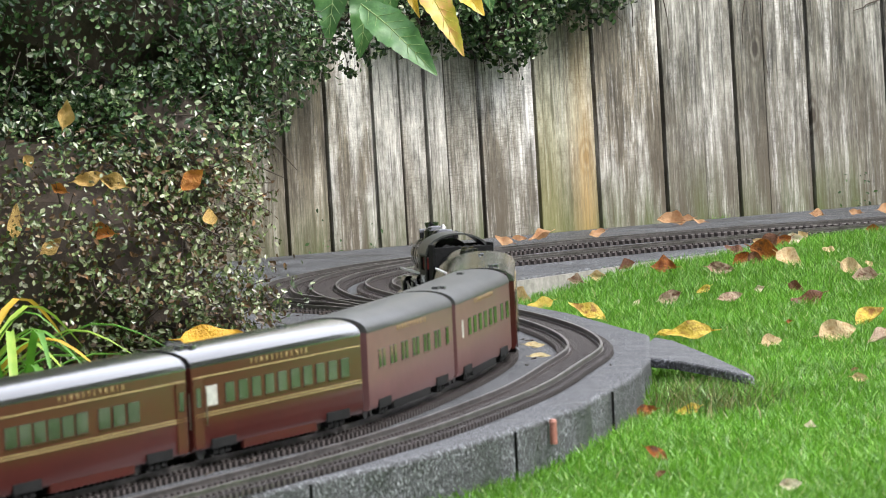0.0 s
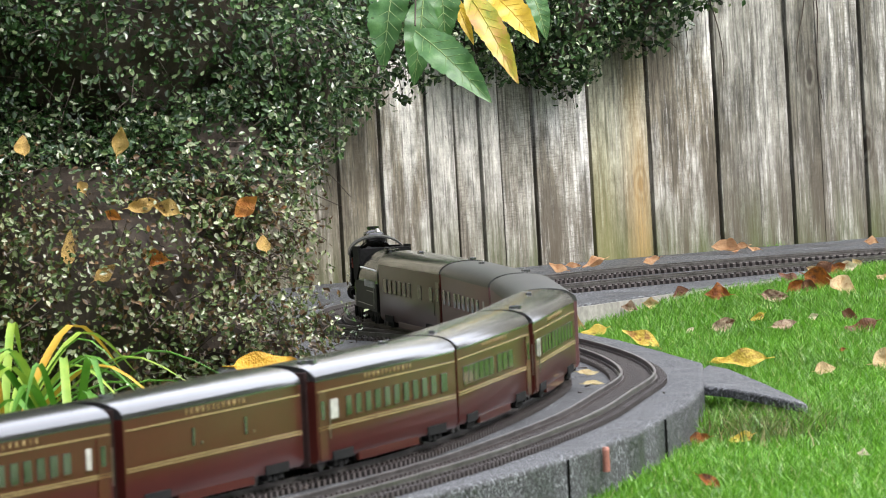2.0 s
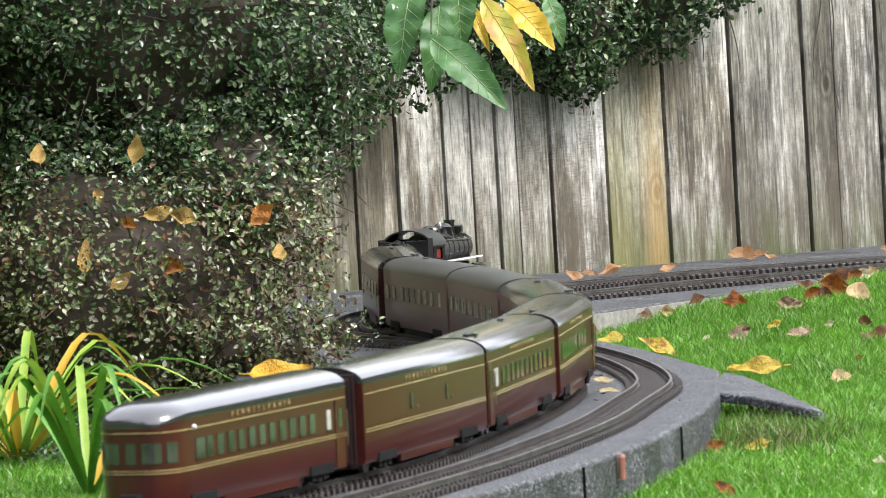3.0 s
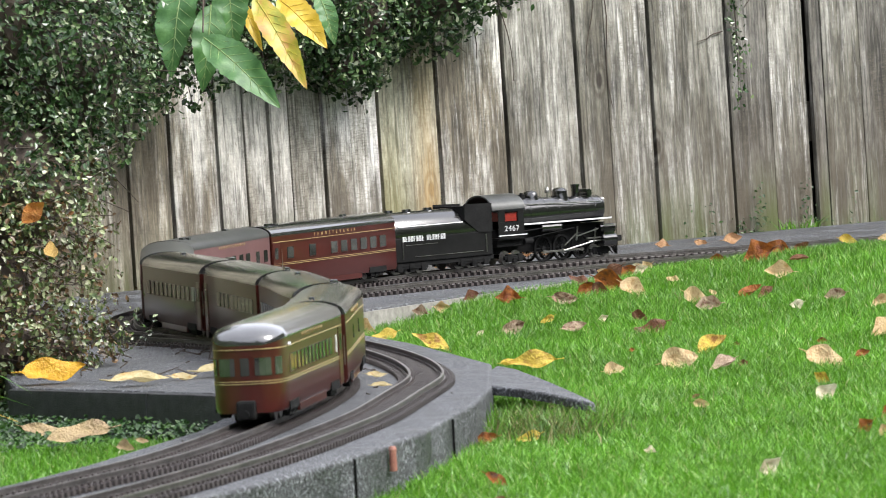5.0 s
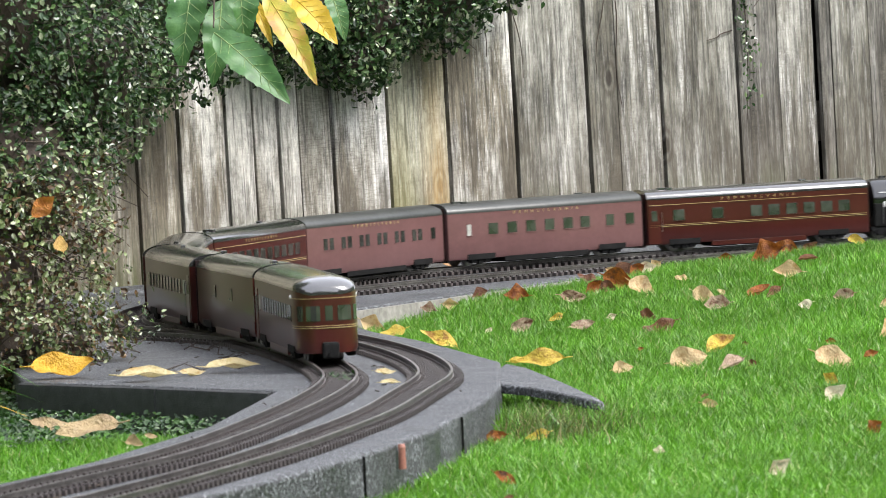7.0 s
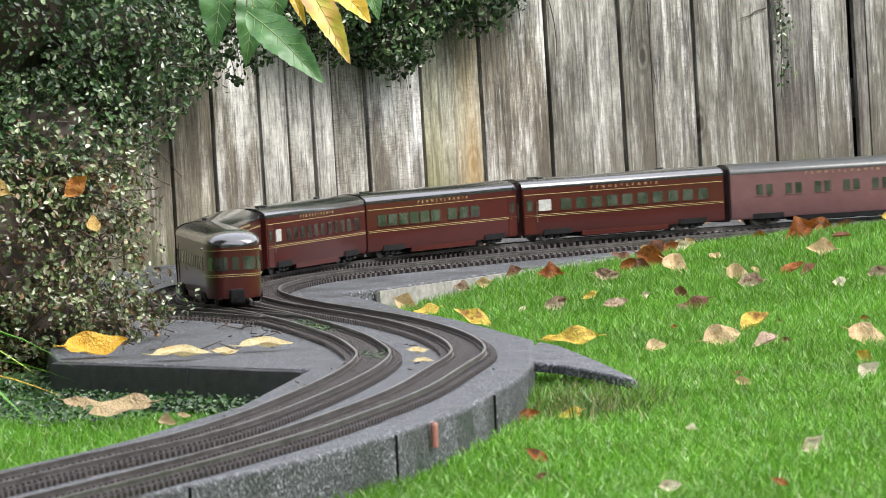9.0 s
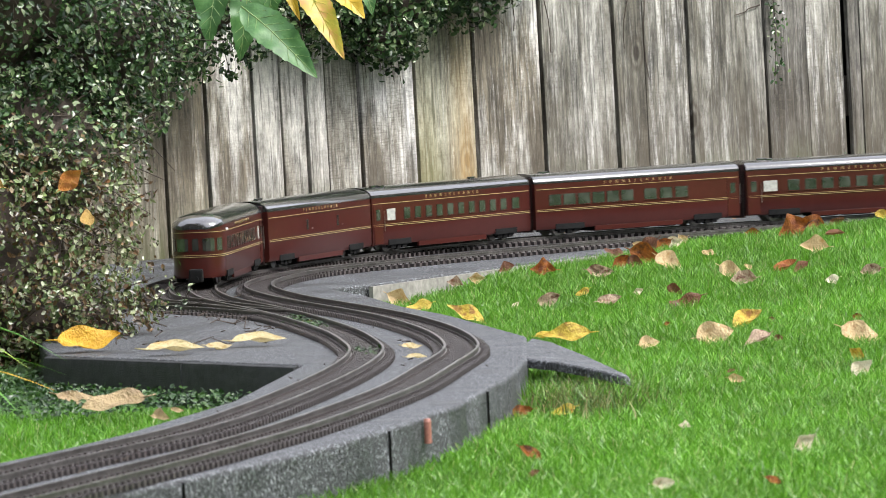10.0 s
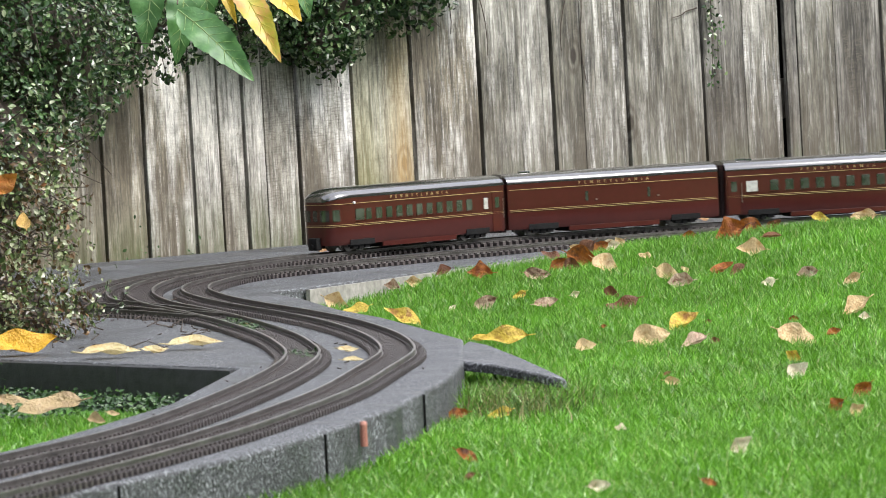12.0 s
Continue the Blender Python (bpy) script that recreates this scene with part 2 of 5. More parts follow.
for lacquered, ior in ((M_ROOF, 1.9), (M_BLACK, 1.75)):
    lacquered.node_tree.nodes["Principled BSDF"].inputs["Coat IOR"].default_value = ior
    lacquered.node_tree.nodes["Principled BSDF"].inputs["Coat Roughness"].default_value = 0.17


# ---- mesh tools ----
def mesh_object(name, bm, mat, parent=None, label=""):
    me = bpy.data.meshes.new(name)
    bm.to_mesh(me)
    bm.free()
    for k in (mat if isinstance(mat, (list, tuple)) else [mat]):
        me.materials.append(k)
    ob = new(name, me)
    if parent:
        ob.parent = parent
    if label:
        ob["label"] = label
    return ob


def part(name, bm, mat, parent, label=""):
    return mesh_object(name, bm, mat, parent, label)


def shared(name, source, parent, m):
    ob = new(name, source.data)
    ob.parent = parent
    ob.matrix_basis = m
    return ob


def box(bm, x0, x1, y0, y1, z0, z1, bevel=0.0):
    geom = bmesh.ops.create_cube(bm, size=1.0)["verts"]
    for v in geom:
        v.co = Vector(((x0 + x1) / 2 + v.co.x * (x1 - x0), (y0 + y1) / 2 + v.co.y * (y1 - y0), (z0 + z1) / 2 + v.co.z * (z1 - z0)))
    if bevel:
        edges = list({e for v in geom for e in v.link_edges})
        bmesh.ops.bevel(bm, geom=edges, offset=bevel, segments=2, affect="EDGES", profile=0.6)
    return bm


def tube(bm, a, b, r0, r1=None, seg=14):
    """A closed cone or cylinder from a to b."""
    a, b = Vector(a), Vector(b)
    made = bmesh.ops.create_cone(bm, cap_ends=True, segments=seg, radius1=r0, radius2=r0 if r1 is None else r1, depth=(b - a).length)["verts"]
    m = Matrix.Translation((a + b) / 2) @ (b - a).to_track_quat("Z", "Y").to_matrix().to_4x4()
    bmesh.ops.transform(bm, matrix=m, verts=made)
    return bm


def extrude_rings(bm, rings, closed=True, caps=True):
    """Skin a list of equal rings of points."""
    vs = [[bm.verts.new(p) for p in ring] for ring in rings]
    n = len(rings[0])
    for a, b in zip(vs, vs[1:]):
        for i in range(n if closed else n - 1):
            j = (i + 1) % n
            bm.faces.new((a[i], a[j], b[j], b[i]))
    if caps and closed:
        bm.faces.new(list(reversed(vs[0])))
        bm.faces.new(vs[-1])
    bmesh.ops.recalc_face_normals(bm, faces=bm.faces)
    return bm


def smooth(ob, angle=40):
    for p in ob.data.polygons:
        p.use_smooth = True
    ob.data.set_sharp_from_angle(angle=radians(angle))
    return ob


# ---- the plan: two tracks on a raised roadbed, a fence behind ----
TRAIN_LINE = [(-1.38, 3.958), (-0.726, 5.635), (-0.623, 5.899), (-0.502, 6.261), (-0.393, 6.558), (-0.338, 6.786), (-0.282, 7.11), (-0.224, 7.547), (-0.202, 7.909), (-0.22, 8.15), (-0.251, 8.402), (-0.305, 8.7), (-0.358, 8.954), (-0.417, 9.193), (-0.474, 9.405), (-0.513, 9.629), (-0.534, 9.846), (-0.532, 10.053), (-0.509, 10.25), (-0.469, 10.399), (-0.408, 10.577), (-0.329, 10.768), (-0.245, 10.919), (-0.159, 11.049), (-0.093, 11.131), (0.288, 11.425), (0.80, 11.622), (1.27, 11.735), (4.58, 12.36)]
LAWN_LINE = [(-1.33, 3.70), (-0.685, 5.304), (-0.587, 5.551), (-0.473, 5.877), (-0.372, 6.176), (-0.318, 6.361), (-0.262, 6.566), (-0.203, 6.841), (-0.142, 7.173), (-0.101, 7.543), (-0.07, 7.853), (-0.074, 8.045), (-0.093, 8.258), (-0.128, 8.493), (-0.175, 8.734), (-0.223, 8.926), (-0.282, 9.133), (-0.345, 9.351), (-0.395, 9.566), (-0.432, 9.796), (-0.435, 9.988), (-0.408, 10.161), (-0.367, 10.307), (-0.298, 10.433), (-0.196, 10.554), (-0.091, 10.678), (0.127, 10.912), (0.239, 11.02), (0.412, 11.18), (0.588, 11.315), (0.78, 11.41), (1.22, 11.55), (4.5, 12.17)]


def glide(points, n=24, rounds=50):
    """A smooth line through points (centripetal Catmull-Rom), relaxed a little."""
    p = np.array(points)
    q = np.vstack([2 * p[0] - p[1], p, 2 * p[-1] - p[-2]])
    out = []
    for i in range(1, len(q) - 2):
        a, b, c, d = q[i - 1:i + 3]
        t1 = np.linalg.norm(b - a) ** 0.5
        t2 = t1 + np.linalg.norm(c - b) ** 0.5
        t3 = t2 + np.linalg.norm(d - c) ** 0.5
        for t in np.linspace(t1, t2, n, endpoint=False):
            a1, a2, a3 = (t1 - t) / t1 * a + t / t1 * b, (t2 - t) / (t2 - t1) * b + (t - t1) / (t2 - t1) * c, (t3 - t) / (t3 - t2) * c + (t - t2) / (t3 - t2) * d
            b1, b2 = (t2 - t) / t2 * a1 + t / t2 * a2, (t3 - t) / (t3 - t1) * a2 + (t - t1) / (t3 - t1) * a3
            out.append((t2 - t) / (t2 - t1) * b1 + (t - t1) / (t2 - t1) * b2)
    out.append(p[-1])
    s = np.array(out)
    for _ in range(rounds):
        s[1:-1] = 0.25 * s[:-2] + 0.5 * s[1:-1] + 0.25 * s[2:]
    return s


class Line:
    """A line in plan that can be asked for its place and heading at a distance along it."""

    def __init__(self, points):
        self.p = glide(points)
        self.arc = np.r_[0, np.cumsum(np.linalg.norm(np.diff(self.p, axis=0), axis=1))]

    def at(self, s):
        return np.array([np.interp(s, self.arc, self.p[:, 0]), np.interp(s, self.arc, self.p[:, 1])])

    def heading(self, s):
        d = self.at(s + 0.01) - self.at(s - 0.01)
        return math.atan2(d[1], d[0])

    def beside(self, s, offset):
        """Offset to the left of the way."""
        h = self.heading(s)
        return self.at(s) + offset * np.array([-math.sin(h), math.cos(h)])


TRAIN, LAWN = Line(TRAIN_LINE), Line(LAWN_LINE)
RAIL_TOP, GAUGE = 0.015, 0.047
GROUND = -0.065


def ground_height(x, y):
    """The lawn lies lower than the roadbed near the camera and rises towards the fence."""
    t = min(max((y - 8.6) / 2.4, 0.0), 1.0)
    r = min(max((x + 0.5) / 0.5, 0.0), 1.0)
    a, b = min(max((x - 0.25) / 0.5, 0.0), 1.0), min(max((y - 9.7) / 1.1, 0.0), 1.0)
    c = min(max((11.14 + 0.48 * (x - 0.471) - y) / 0.22, 0.0), 1.0)
    return GROUND + (0.05 * (t * t * (3 - 2 * t)) + 0.034 * a * b * c) * r + 0.004 * math.sin(x * 7.1 + 1.3 * y) * math.cos(y * 4.3 - x)


# ---- ground ----
def build_ground():
    bm = bmesh.new()
    xs = np.r_[-60, -12, np.linspace(-3, 4, 113), 14, 60]
    ys = np.r_[-60, -10, np.linspace(2, 15, 196), 26, 70]
    grid = [[bm.verts.new((x, y, ground_height(x, y) if -3 <= x <= 4 and 2 <= y <= 15 else GROUND)) for x in xs] for y in ys]
    for a, b in zip(grid, grid[1:]):
        for i in range(len(xs) - 1):
            bm.faces.new((a[i], a[i + 1], b[i + 1], b[i]))
    ob = smooth(mesh_object("ground", bm, M_SOIL))
    return tagged(ob, "soil and mown turf of a garden lawn", "ground", kind="structure")


build_ground()


def build_sky_blocking_walls():
    """Plain hedge-coloured unseen walls added at the sides and behind the camera to block low sky."""
    m = speckled("unseen_sky_block_green", [(0.3, (0.030, 0.045, 0.018)), (0.7, (0.075, 0.095, 0.045))], 3.0, 0.9, 0.6)
    for name, x0, x1, y0, y1 in (("wall_west", -5.3, -5.0, -4.0, 16.0), ("wall_east", 6.0, 6.3, -4.0, 18.0), ("wall_south", -5.3, 6.3, -4.3, -4.0)):
        bm = bmesh.new()
        box(bm, x0, x1, y0, y1, -0.1, 3.4, 0.05)
        tagged(mesh_object(name, bm, m), "plain dark green wall added unseen to block low sky light", "wall", kind="structure")


build_sky_blocking_walls()

# ---- the roadbed ----
ROADBED = [(-1.25, 3.6), (-0.62, 5.38), (-0.47, 5.80), (-0.365, 6.044), (-0.253, 6.307), (-0.195, 6.488), (-0.133, 6.706), (-0.068, 6.988), (-0.003, 7.459), (0.021, 7.786), (0.024, 8.294), (-0.043, 8.655), (-0.098, 8.94), (-0.175, 9.241), (-0.239, 9.60), (-0.31, 9.90), (-0.246, 9.975), (-0.109, 10.233), (0.015, 10.48), (0.235, 10.86), (0.471, 11.18), (0.80, 11.34), (4.5, 12.20), (4.5, 13.6), (1.7, 13.50), (0.55, 12.48), (0.05, 12.02), (-0.35, 11.66), (-0.72, 11.30), (-0.98, 10.95), (-0.86, 9.9), (-0.74, 8.8), (-0.684, 8.33), (-0.466, 8.072), (-0.293, 7.86), (-0.359, 7.216), (-0.471, 6.729), (-0.525, 6.551), (-0.75, 5.95), (-1.60, 3.9)]


def slab(name, outline, z0, z1, mat, lip=0.006):
    """A flat slab with a rounded upper edge."""
    bm = bmesh.new()
    f = bm.faces.new([bm.verts.new((x, y, z0)) for x, y in outline])
    if f.normal.z < 0:
        f.normal_flip()
    top = bmesh.ops.extrude_face_region(bm, geom=[f])["geom"]
    tv = [v for v in top if isinstance(v, bmesh.types.BMVert)]
    for v in tv:
        v.co.z = z1
    bmesh.ops.recalc_face_normals(bm, faces=bm.faces)
    edges = [e for e in bm.edges if all(abs(v.co.z - z1) < 1e-6 for v in e.verts) and len(e.link_faces) == 2]
    bmesh.ops.bevel(bm, geom=edges, offset=lip, segments=3, affect="EDGES", profile=0.5)
    bmesh.ops.triangulate(bm, faces=[f for f in bm.faces if len(f.verts) > 4])
    return mesh_object(name, bm, mat)


def build_roadbed():
    ob = slab("roadbed", ROADBED, -0.062, 0.0, M_FELT)
    tagged(ob, "raised roadbed covered in speckled black roofing felt", "roadbed", kind="structure")
    tip = slab("slab", [(0.030, 8.30), (0.006, 8.05), (0.008, 7.86), (0.060, 7.79), (0.110, 7.72), (0.140, 7.672), (0.152, 7.664), (0.160, 7.680), (0.152, 7.74), (0.105, 8.0), (0.062, 8.22)], -0.016, -0.003, M_FELT, 0.005)
    for v in tip.data.vertices:
        v.co.z -= 0.020 * (max(0.0, v.co.x - 0.02) / 0.14) ** 1.5
    tip.name = "felt_corner"
    tagged(tip, "pointed felt-covered board end over the grass", "board")
    return ob


build_roadbed()


# ---- tracks ----
def build_track(name, line, s0, s1, near, lift=0.0):
    top = tagged(new(name), "two-rail model railway track with close black ties", "model track", "garden railway tracks")
    for side in (-1, 1):
        bm = bmesh.new()
        profile = [(-0.0032, 0.0055), (0.0032, 0.0055), (0.0032, 0.0068), (0.0009, 0.0078), (0.0009, 0.0118), (0.0018, 0.0128), (0.0018, 0.0150), (-0.0018, 0.0150), (-0.0018, 0.0128), (-0.0009, 0.0118), (-0.0009, 0.0078), (-0.0032, 0.0068)]
        rings = []
        for s in np.arange(s0, s1, 0.035):
            h = line.heading(s)
            c = line.at(s)
            rings.append([(c[0] - math.sin(h) * (side * GAUGE / 2 + o), c[1] + math.cos(h) * (side * GAUGE / 2 + o), z + lift) for o, z in profile])
        extrude_rings(bm, rings)
        part("rail", bm, M_RAIL, top, "dull weathered metal rail")
    bm = bmesh.new()
    box(bm, -0.0036, 0.0036, -0.040, 0.040, 0.0, 0.0066)
    for side in (-1, 1):
        for o in (-0.0052, 0.0052):
            box(bm, -0.0026, 0.0026, side * GAUGE / 2 + o - 0.0018, side * GAUGE / 2 + o + 0.0018, 0.0062, 0.0092)
    first, rest = None, bmesh.new()
    source = bpy.data.meshes.new("tie")
    bm.to_mesh(source)
    source.materials.append(M_TIE)
    bm.free()
    for s in np.arange(s0, s1, 0.0166):
        h = line.heading(s)
        c = line.at(s)
        m = Matrix.Translation((c[0], c[1], 0.0004 + lift)) @ Matrix.Rotation(h, 4, "Z")
        if near[0] <= s < near[1]:
            t = new("tie", source)
            t.parent, t.matrix_basis = top, m
        else:
            n0 = len(rest.verts)
            rest.from_mesh(source)
            rest.verts.ensure_lookup_table()
            bmesh.ops.transform(rest, matrix=m, verts=rest.verts[n0:])
    far = part("tie_run", rest, M_TIE, top)
    far["kind"] = "stuff"
    return top


S_START = 1.2
build_track("model_track", TRAIN, S_START, TRAIN.arc[-1] - 0.2, (1.95, 6.9))
build_track("model_track", LAWN, S_START, LAWN.arc[-1] - 0.2, (1.95, 6.9))
SIDING = Line([(-0.243, 8.355), (-0.305, 8.7), (-0.358, 8.954), (-0.411, 9.138), (-0.469, 9.3), (-0.528, 9.449), (-0.584, 9.599), (-0.609, 9.781), (-0.618, 10.012), (-0.594, 10.205), (-0.547, 10.386), (-0.492, 10.568), (-0.413, 10.713), (-0.31, 10.888), (-0.203, 11.02), (-0.116, 11.116)])
build_track("model_track", SIDING, 0.0, SIDING.arc[-1], (0.0, 4.0), -0.0012)
SPUR = Line([(-0.36, 8.99), (-0.47, 9.22), (-0.60, 9.43), (-0.78, 9.62), (-1.05, 9.78)])
build_track("model_track", SPUR, 0.0, SPUR.arc[-1], (0.0, 2.0), -0.0022)

# ---- fence ----
FENCE_A, FENCE_U = np.array([-0.66, 11.45]), np.array([0.7374, 0.6755])
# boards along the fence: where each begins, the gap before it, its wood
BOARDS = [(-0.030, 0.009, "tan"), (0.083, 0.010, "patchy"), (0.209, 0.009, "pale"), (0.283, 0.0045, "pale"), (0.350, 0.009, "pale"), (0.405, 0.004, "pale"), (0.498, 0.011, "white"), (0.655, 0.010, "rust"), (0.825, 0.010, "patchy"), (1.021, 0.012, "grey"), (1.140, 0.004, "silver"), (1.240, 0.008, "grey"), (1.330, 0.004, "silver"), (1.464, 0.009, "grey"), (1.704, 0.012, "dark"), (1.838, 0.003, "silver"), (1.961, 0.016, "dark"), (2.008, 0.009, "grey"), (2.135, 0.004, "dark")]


def build_fence():
    top = tagged(new("fence"), "weathered grey vertical board fence with dark gaps", "fence", kind="structure")
    h = math.atan2(FENCE_U[1], FENCE_U[0])
    top.matrix_basis = Matrix.Translation((*FENCE_A, -0.06)) @ Matrix.Rotation(h, 4, "Z")
    rng = random.Random(4)
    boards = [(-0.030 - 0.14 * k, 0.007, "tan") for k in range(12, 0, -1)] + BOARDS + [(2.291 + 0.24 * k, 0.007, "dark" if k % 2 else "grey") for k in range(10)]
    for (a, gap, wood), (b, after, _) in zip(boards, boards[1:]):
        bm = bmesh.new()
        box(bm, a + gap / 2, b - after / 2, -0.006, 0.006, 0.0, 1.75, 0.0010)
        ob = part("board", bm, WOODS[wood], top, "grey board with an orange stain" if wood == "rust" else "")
        lean = -0.015 if gap < 0.006 else rng.uniform(-0.002, 0.002) - 0.015
        ob.matrix_basis = Matrix.Translation((0, rng.uniform(-0.003, 0.003), rng.uniform(-0.01, 0.01))) @ Matrix.Rotation(lean, 4, "Y")
    for z in (0.25, 0.95, 1.6):
        bm = bmesh.new()
        box(bm, boards[0][0], boards[-1][0], 0.016, 0.055, z, z + 0.09, 0.002)
        part("fence_rail", bm, WOODS["dark"], top)
    # Added dark sheet that paints the shade in the gaps between boards.
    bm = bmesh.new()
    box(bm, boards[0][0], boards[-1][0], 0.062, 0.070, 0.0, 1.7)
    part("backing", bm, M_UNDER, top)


build_fence()

# ---- the train ----
HALF_WIDTH, BODY_LENGTH = 0.047, 0.489
SILL, SHOULDER, CREST = 0.014, 0.1065, 0.126


def lettering(text, size, mat, parent, m, name="lettering", spacing=1.2):
    """Raised letters in the built-in font, standing in the local xz plane."""
    curve = bpy.data.curves.new("letters", "FONT")
    curve.body, curve.size, curve.align_x, curve.align_y = text, size, "CENTER", "CENTER"
    curve.extrude, curve.space_character = 0.0003, spacing
    temp = bpy.data.objects.new("letters", curve)
    me = bpy.data.meshes.new_from_object(temp)
    bpy.data.objects.remove(temp)
    me.materials.append(mat)
    ob = new(name, me)
    ob.parent, ob.matrix_basis = parent, m
    return ob


def shell(bm, stations, profile):
    """Rings across the car: stations (x, width factor, height drop), profile of (y, z)."""
    extrude_rings(bm, [[(x, y * k, z - d * max(0.0, (z - 0.09) / 0.035)) for y, z in profile] for x, k, d in stations])
    return bm


def side_profile():
    w = HALF_WIDTH
    return [(-w + 0.003, SILL), (-w, SILL + 0.006), (-w, 0.06), (-w, SHOULDER), (w, SHOULDER), (w, 0.06), (w, SILL + 0.006), (w - 0.003, SILL)]


def roof_profile():
    w = HALF_WIDTH + 0.0004
    pts = [(-w, SHOULDER - 0.001)]
    for k in range(0, 19):
        a = math.pi * k / 18
        pts.append((-w * math.copysign(abs(math.cos(a)) ** 0.85, math.cos(a)), SHOULDER + (CREST - SHOULDER) * math.sin(a) ** 0.95))
    pts.append((w, SHOULDER - 0.001))
    return pts


def build_truck(parent, x, axles=2, half=0.040):
    """A bogie with its side frames and wheels."""
    bm = bmesh.new()
    step = 0.034
    span = step * (axles - 1)
    box(bm, -0.012, 0.012, -0.03, 0.03, 0.012, 0.020, 0.001)
    for side in (-1, 1):
        box(bm, -span / 2 - 0.014, span / 2 + 0.014, side * half - 0.003, side * half + 0.003, 0.010, 0.018, 0.0015)
        for k in range(axles):
            cx = -span / 2 + step * k
            box(bm, cx - 0.007, cx + 0.007, side * half - 0.005, side * half + 0.005, 0.006, 0.021, 0.001)
        box(bm, -0.006, 0.006, side * half - 0.005, side * half + 0.005, 0.004, 0.014, 0.001)
    truck = part("truck", bm, M_UNDER, parent, "sooty cast bogie frame")
    truck.matrix_basis = Matrix.Translation((x, 0, 0))
    for k in range(axles):
        for side in (-1, 1):
            bm = bmesh.new()
            cx = -span / 2 + step * k
            tube(bm, (cx, side * 0.0215, 0.0135), (cx, side * 0.026, 0.0135), 0.0135, seg=18)
            tube(bm, (cx, side * 0.0195, 0.0135), (cx, side * 0.0215, 0.0135), 0.0150, seg=18)
            tube(bm, (cx, side * 0.026, 0.0135), (cx, side * 0.0275, 0.0135), 0.004, seg=10)
            part("wheel", bm, M_STEEL, truck, "worn steel flanged wheel")
    return truck


def build_car(label, paint, roof_mat, windows, blinds=(), doors=(), slots=(), lined=True, tail=False, roof_bits=(), letter_mat=None):
    """A passenger car: x forward, rail top at z 0. windows: (middle, width) in parts of the length from its rear end."""
    car = tagged(new("passenger_car"), label, "train car", "cars of the model train")
    half = BODY_LENGTH / 2
    if tail:
        stations = [(-half, 0.40, 0.016), (-half + 0.002, 0.56, 0.0145), (-half + 0.006, 0.70, 0.0115), (-half + 0.012, 0.81, 0.008), (-half + 0.020, 0.895, 0.005), (-half + 0.030, 0.953, 0.0025), (-half + 0.042, 0.987, 0.001), (-half + 0.056, 1, 0), (half, 1, 0)]
    else:
        stations = [(-half, 0.99, 0), (-half + 0.002, 1, 0), (half - 0.002, 1, 0), (half, 0.99, 0)]
    bm = bmesh.new()
    shell(bm, stations, side_profile())
    smooth(part("body", bm, paint, car), 30)
    bm = bmesh.new()
    shell(bm, stations, roof_profile())
    smooth(part("roof", bm, roof_mat, car, "dark rounded roof"), 50)
    for side in (-1, 1):
        y = side * (HALF_WIDTH + 0.0004)
        x0 = -half + (0.056 if tail else 0.004)
        if lined and side < 0:
            for z, t in ((0.0935, 0.0010), (0.0533, 0.0008), (0.0503, 0.0008)):
                bm = bmesh.new()
                box(bm, x0, half - 0.004, y - 0.0006, y + 0.0006, z, z + t)
                part("lining", bm, M_GOLD, car, "gold lining stripe")
        for mid, width in windows:
            pale = any(abs(mid - b) < 1e-6 for b in blinds)
            x = -half + mid * BODY_LENGTH
            bm = bmesh.new()
            box(bm, x - width * half, x + width * half, y - 0.0007, y + 0.0007, 0.0610, 0.0830, 0.0003)
            pane = part("window", bm, M_BLIND if pale else M_GLASS, car, "window with a pale blind" if pale else "")
            bm = bmesh.new()
            box(bm, x - width * half - 0.001, x + width * half + 0.001, y - 0.001, y + 0.001, 0.0596, 0.0610)
            part("sill", bm, paint, car)
        for mid in doors:
            x = -half + mid * BODY_LENGTH
            bm = bmesh.new()
            box(bm, x - 0.013, x + 0.013, y - 0.0006, y + 0.0006, 0.016, 0.0925, 0.0004)
            door = part("door", bm, paint, car)
            bm = bmesh.new()
            box(bm, x - 0.006, x + 0.006, y - 0.0011, y + 0.0011, 0.062, 0.083, 0.0003)
            part("pane", bm, M_GLASS, door)
            bm = bmesh.new()
            tube(bm, (x + 0.016, y + side * 0.003, 0.04), (x + 0.016, y + side * 0.003, 0.08), 0.0007, seg=6)
            part("handrail", bm, M_STEEL, door)
        for mid in slots:
            x = -half + mid * BODY_LENGTH
            bm = bmesh.new()
            box(bm, x - 0.003, x + 0.003, y - 0.0007, y + 0.0007, 0.064, 0.083)
            part("window", bm, M_GLASS, car)
            bm = bmesh.new()
            box(bm, x + 0.020, x + 0.024, y - 0.0009, y + 0.0009, 0.064, 0.067)
            part("latch", bm, M_STEEL, car)
        if side < 0:
            lettering("PENNSYLVANIA", 0.0085, letter_mat or M_GOLD, car, Matrix.Translation((0.0, side * (HALF_WIDTH + 0.0006), 0.1008)) @ Matrix.Rotation(0 if side < 0 else math.pi, 4, "Z") @ Matrix.Rotation(math.pi / 2, 4, "X"), "lettering", 3.2)
        # skirts between and behind the bogies
        for a, b in ((-0.105, 0.105),):
            bm = bmesh.new()
            box(bm, a, b, side * 0.043 - 0.002, side * 0.043 + 0.002, 0.006, SILL + 0.002, 0.0008)
            part("skirt", bm, paint if lined else M_UNDER, car)
        # black plates that paint the shaded openings above the bogies
        for x in (-0.165, 0.165):
            bm = bmesh.new()
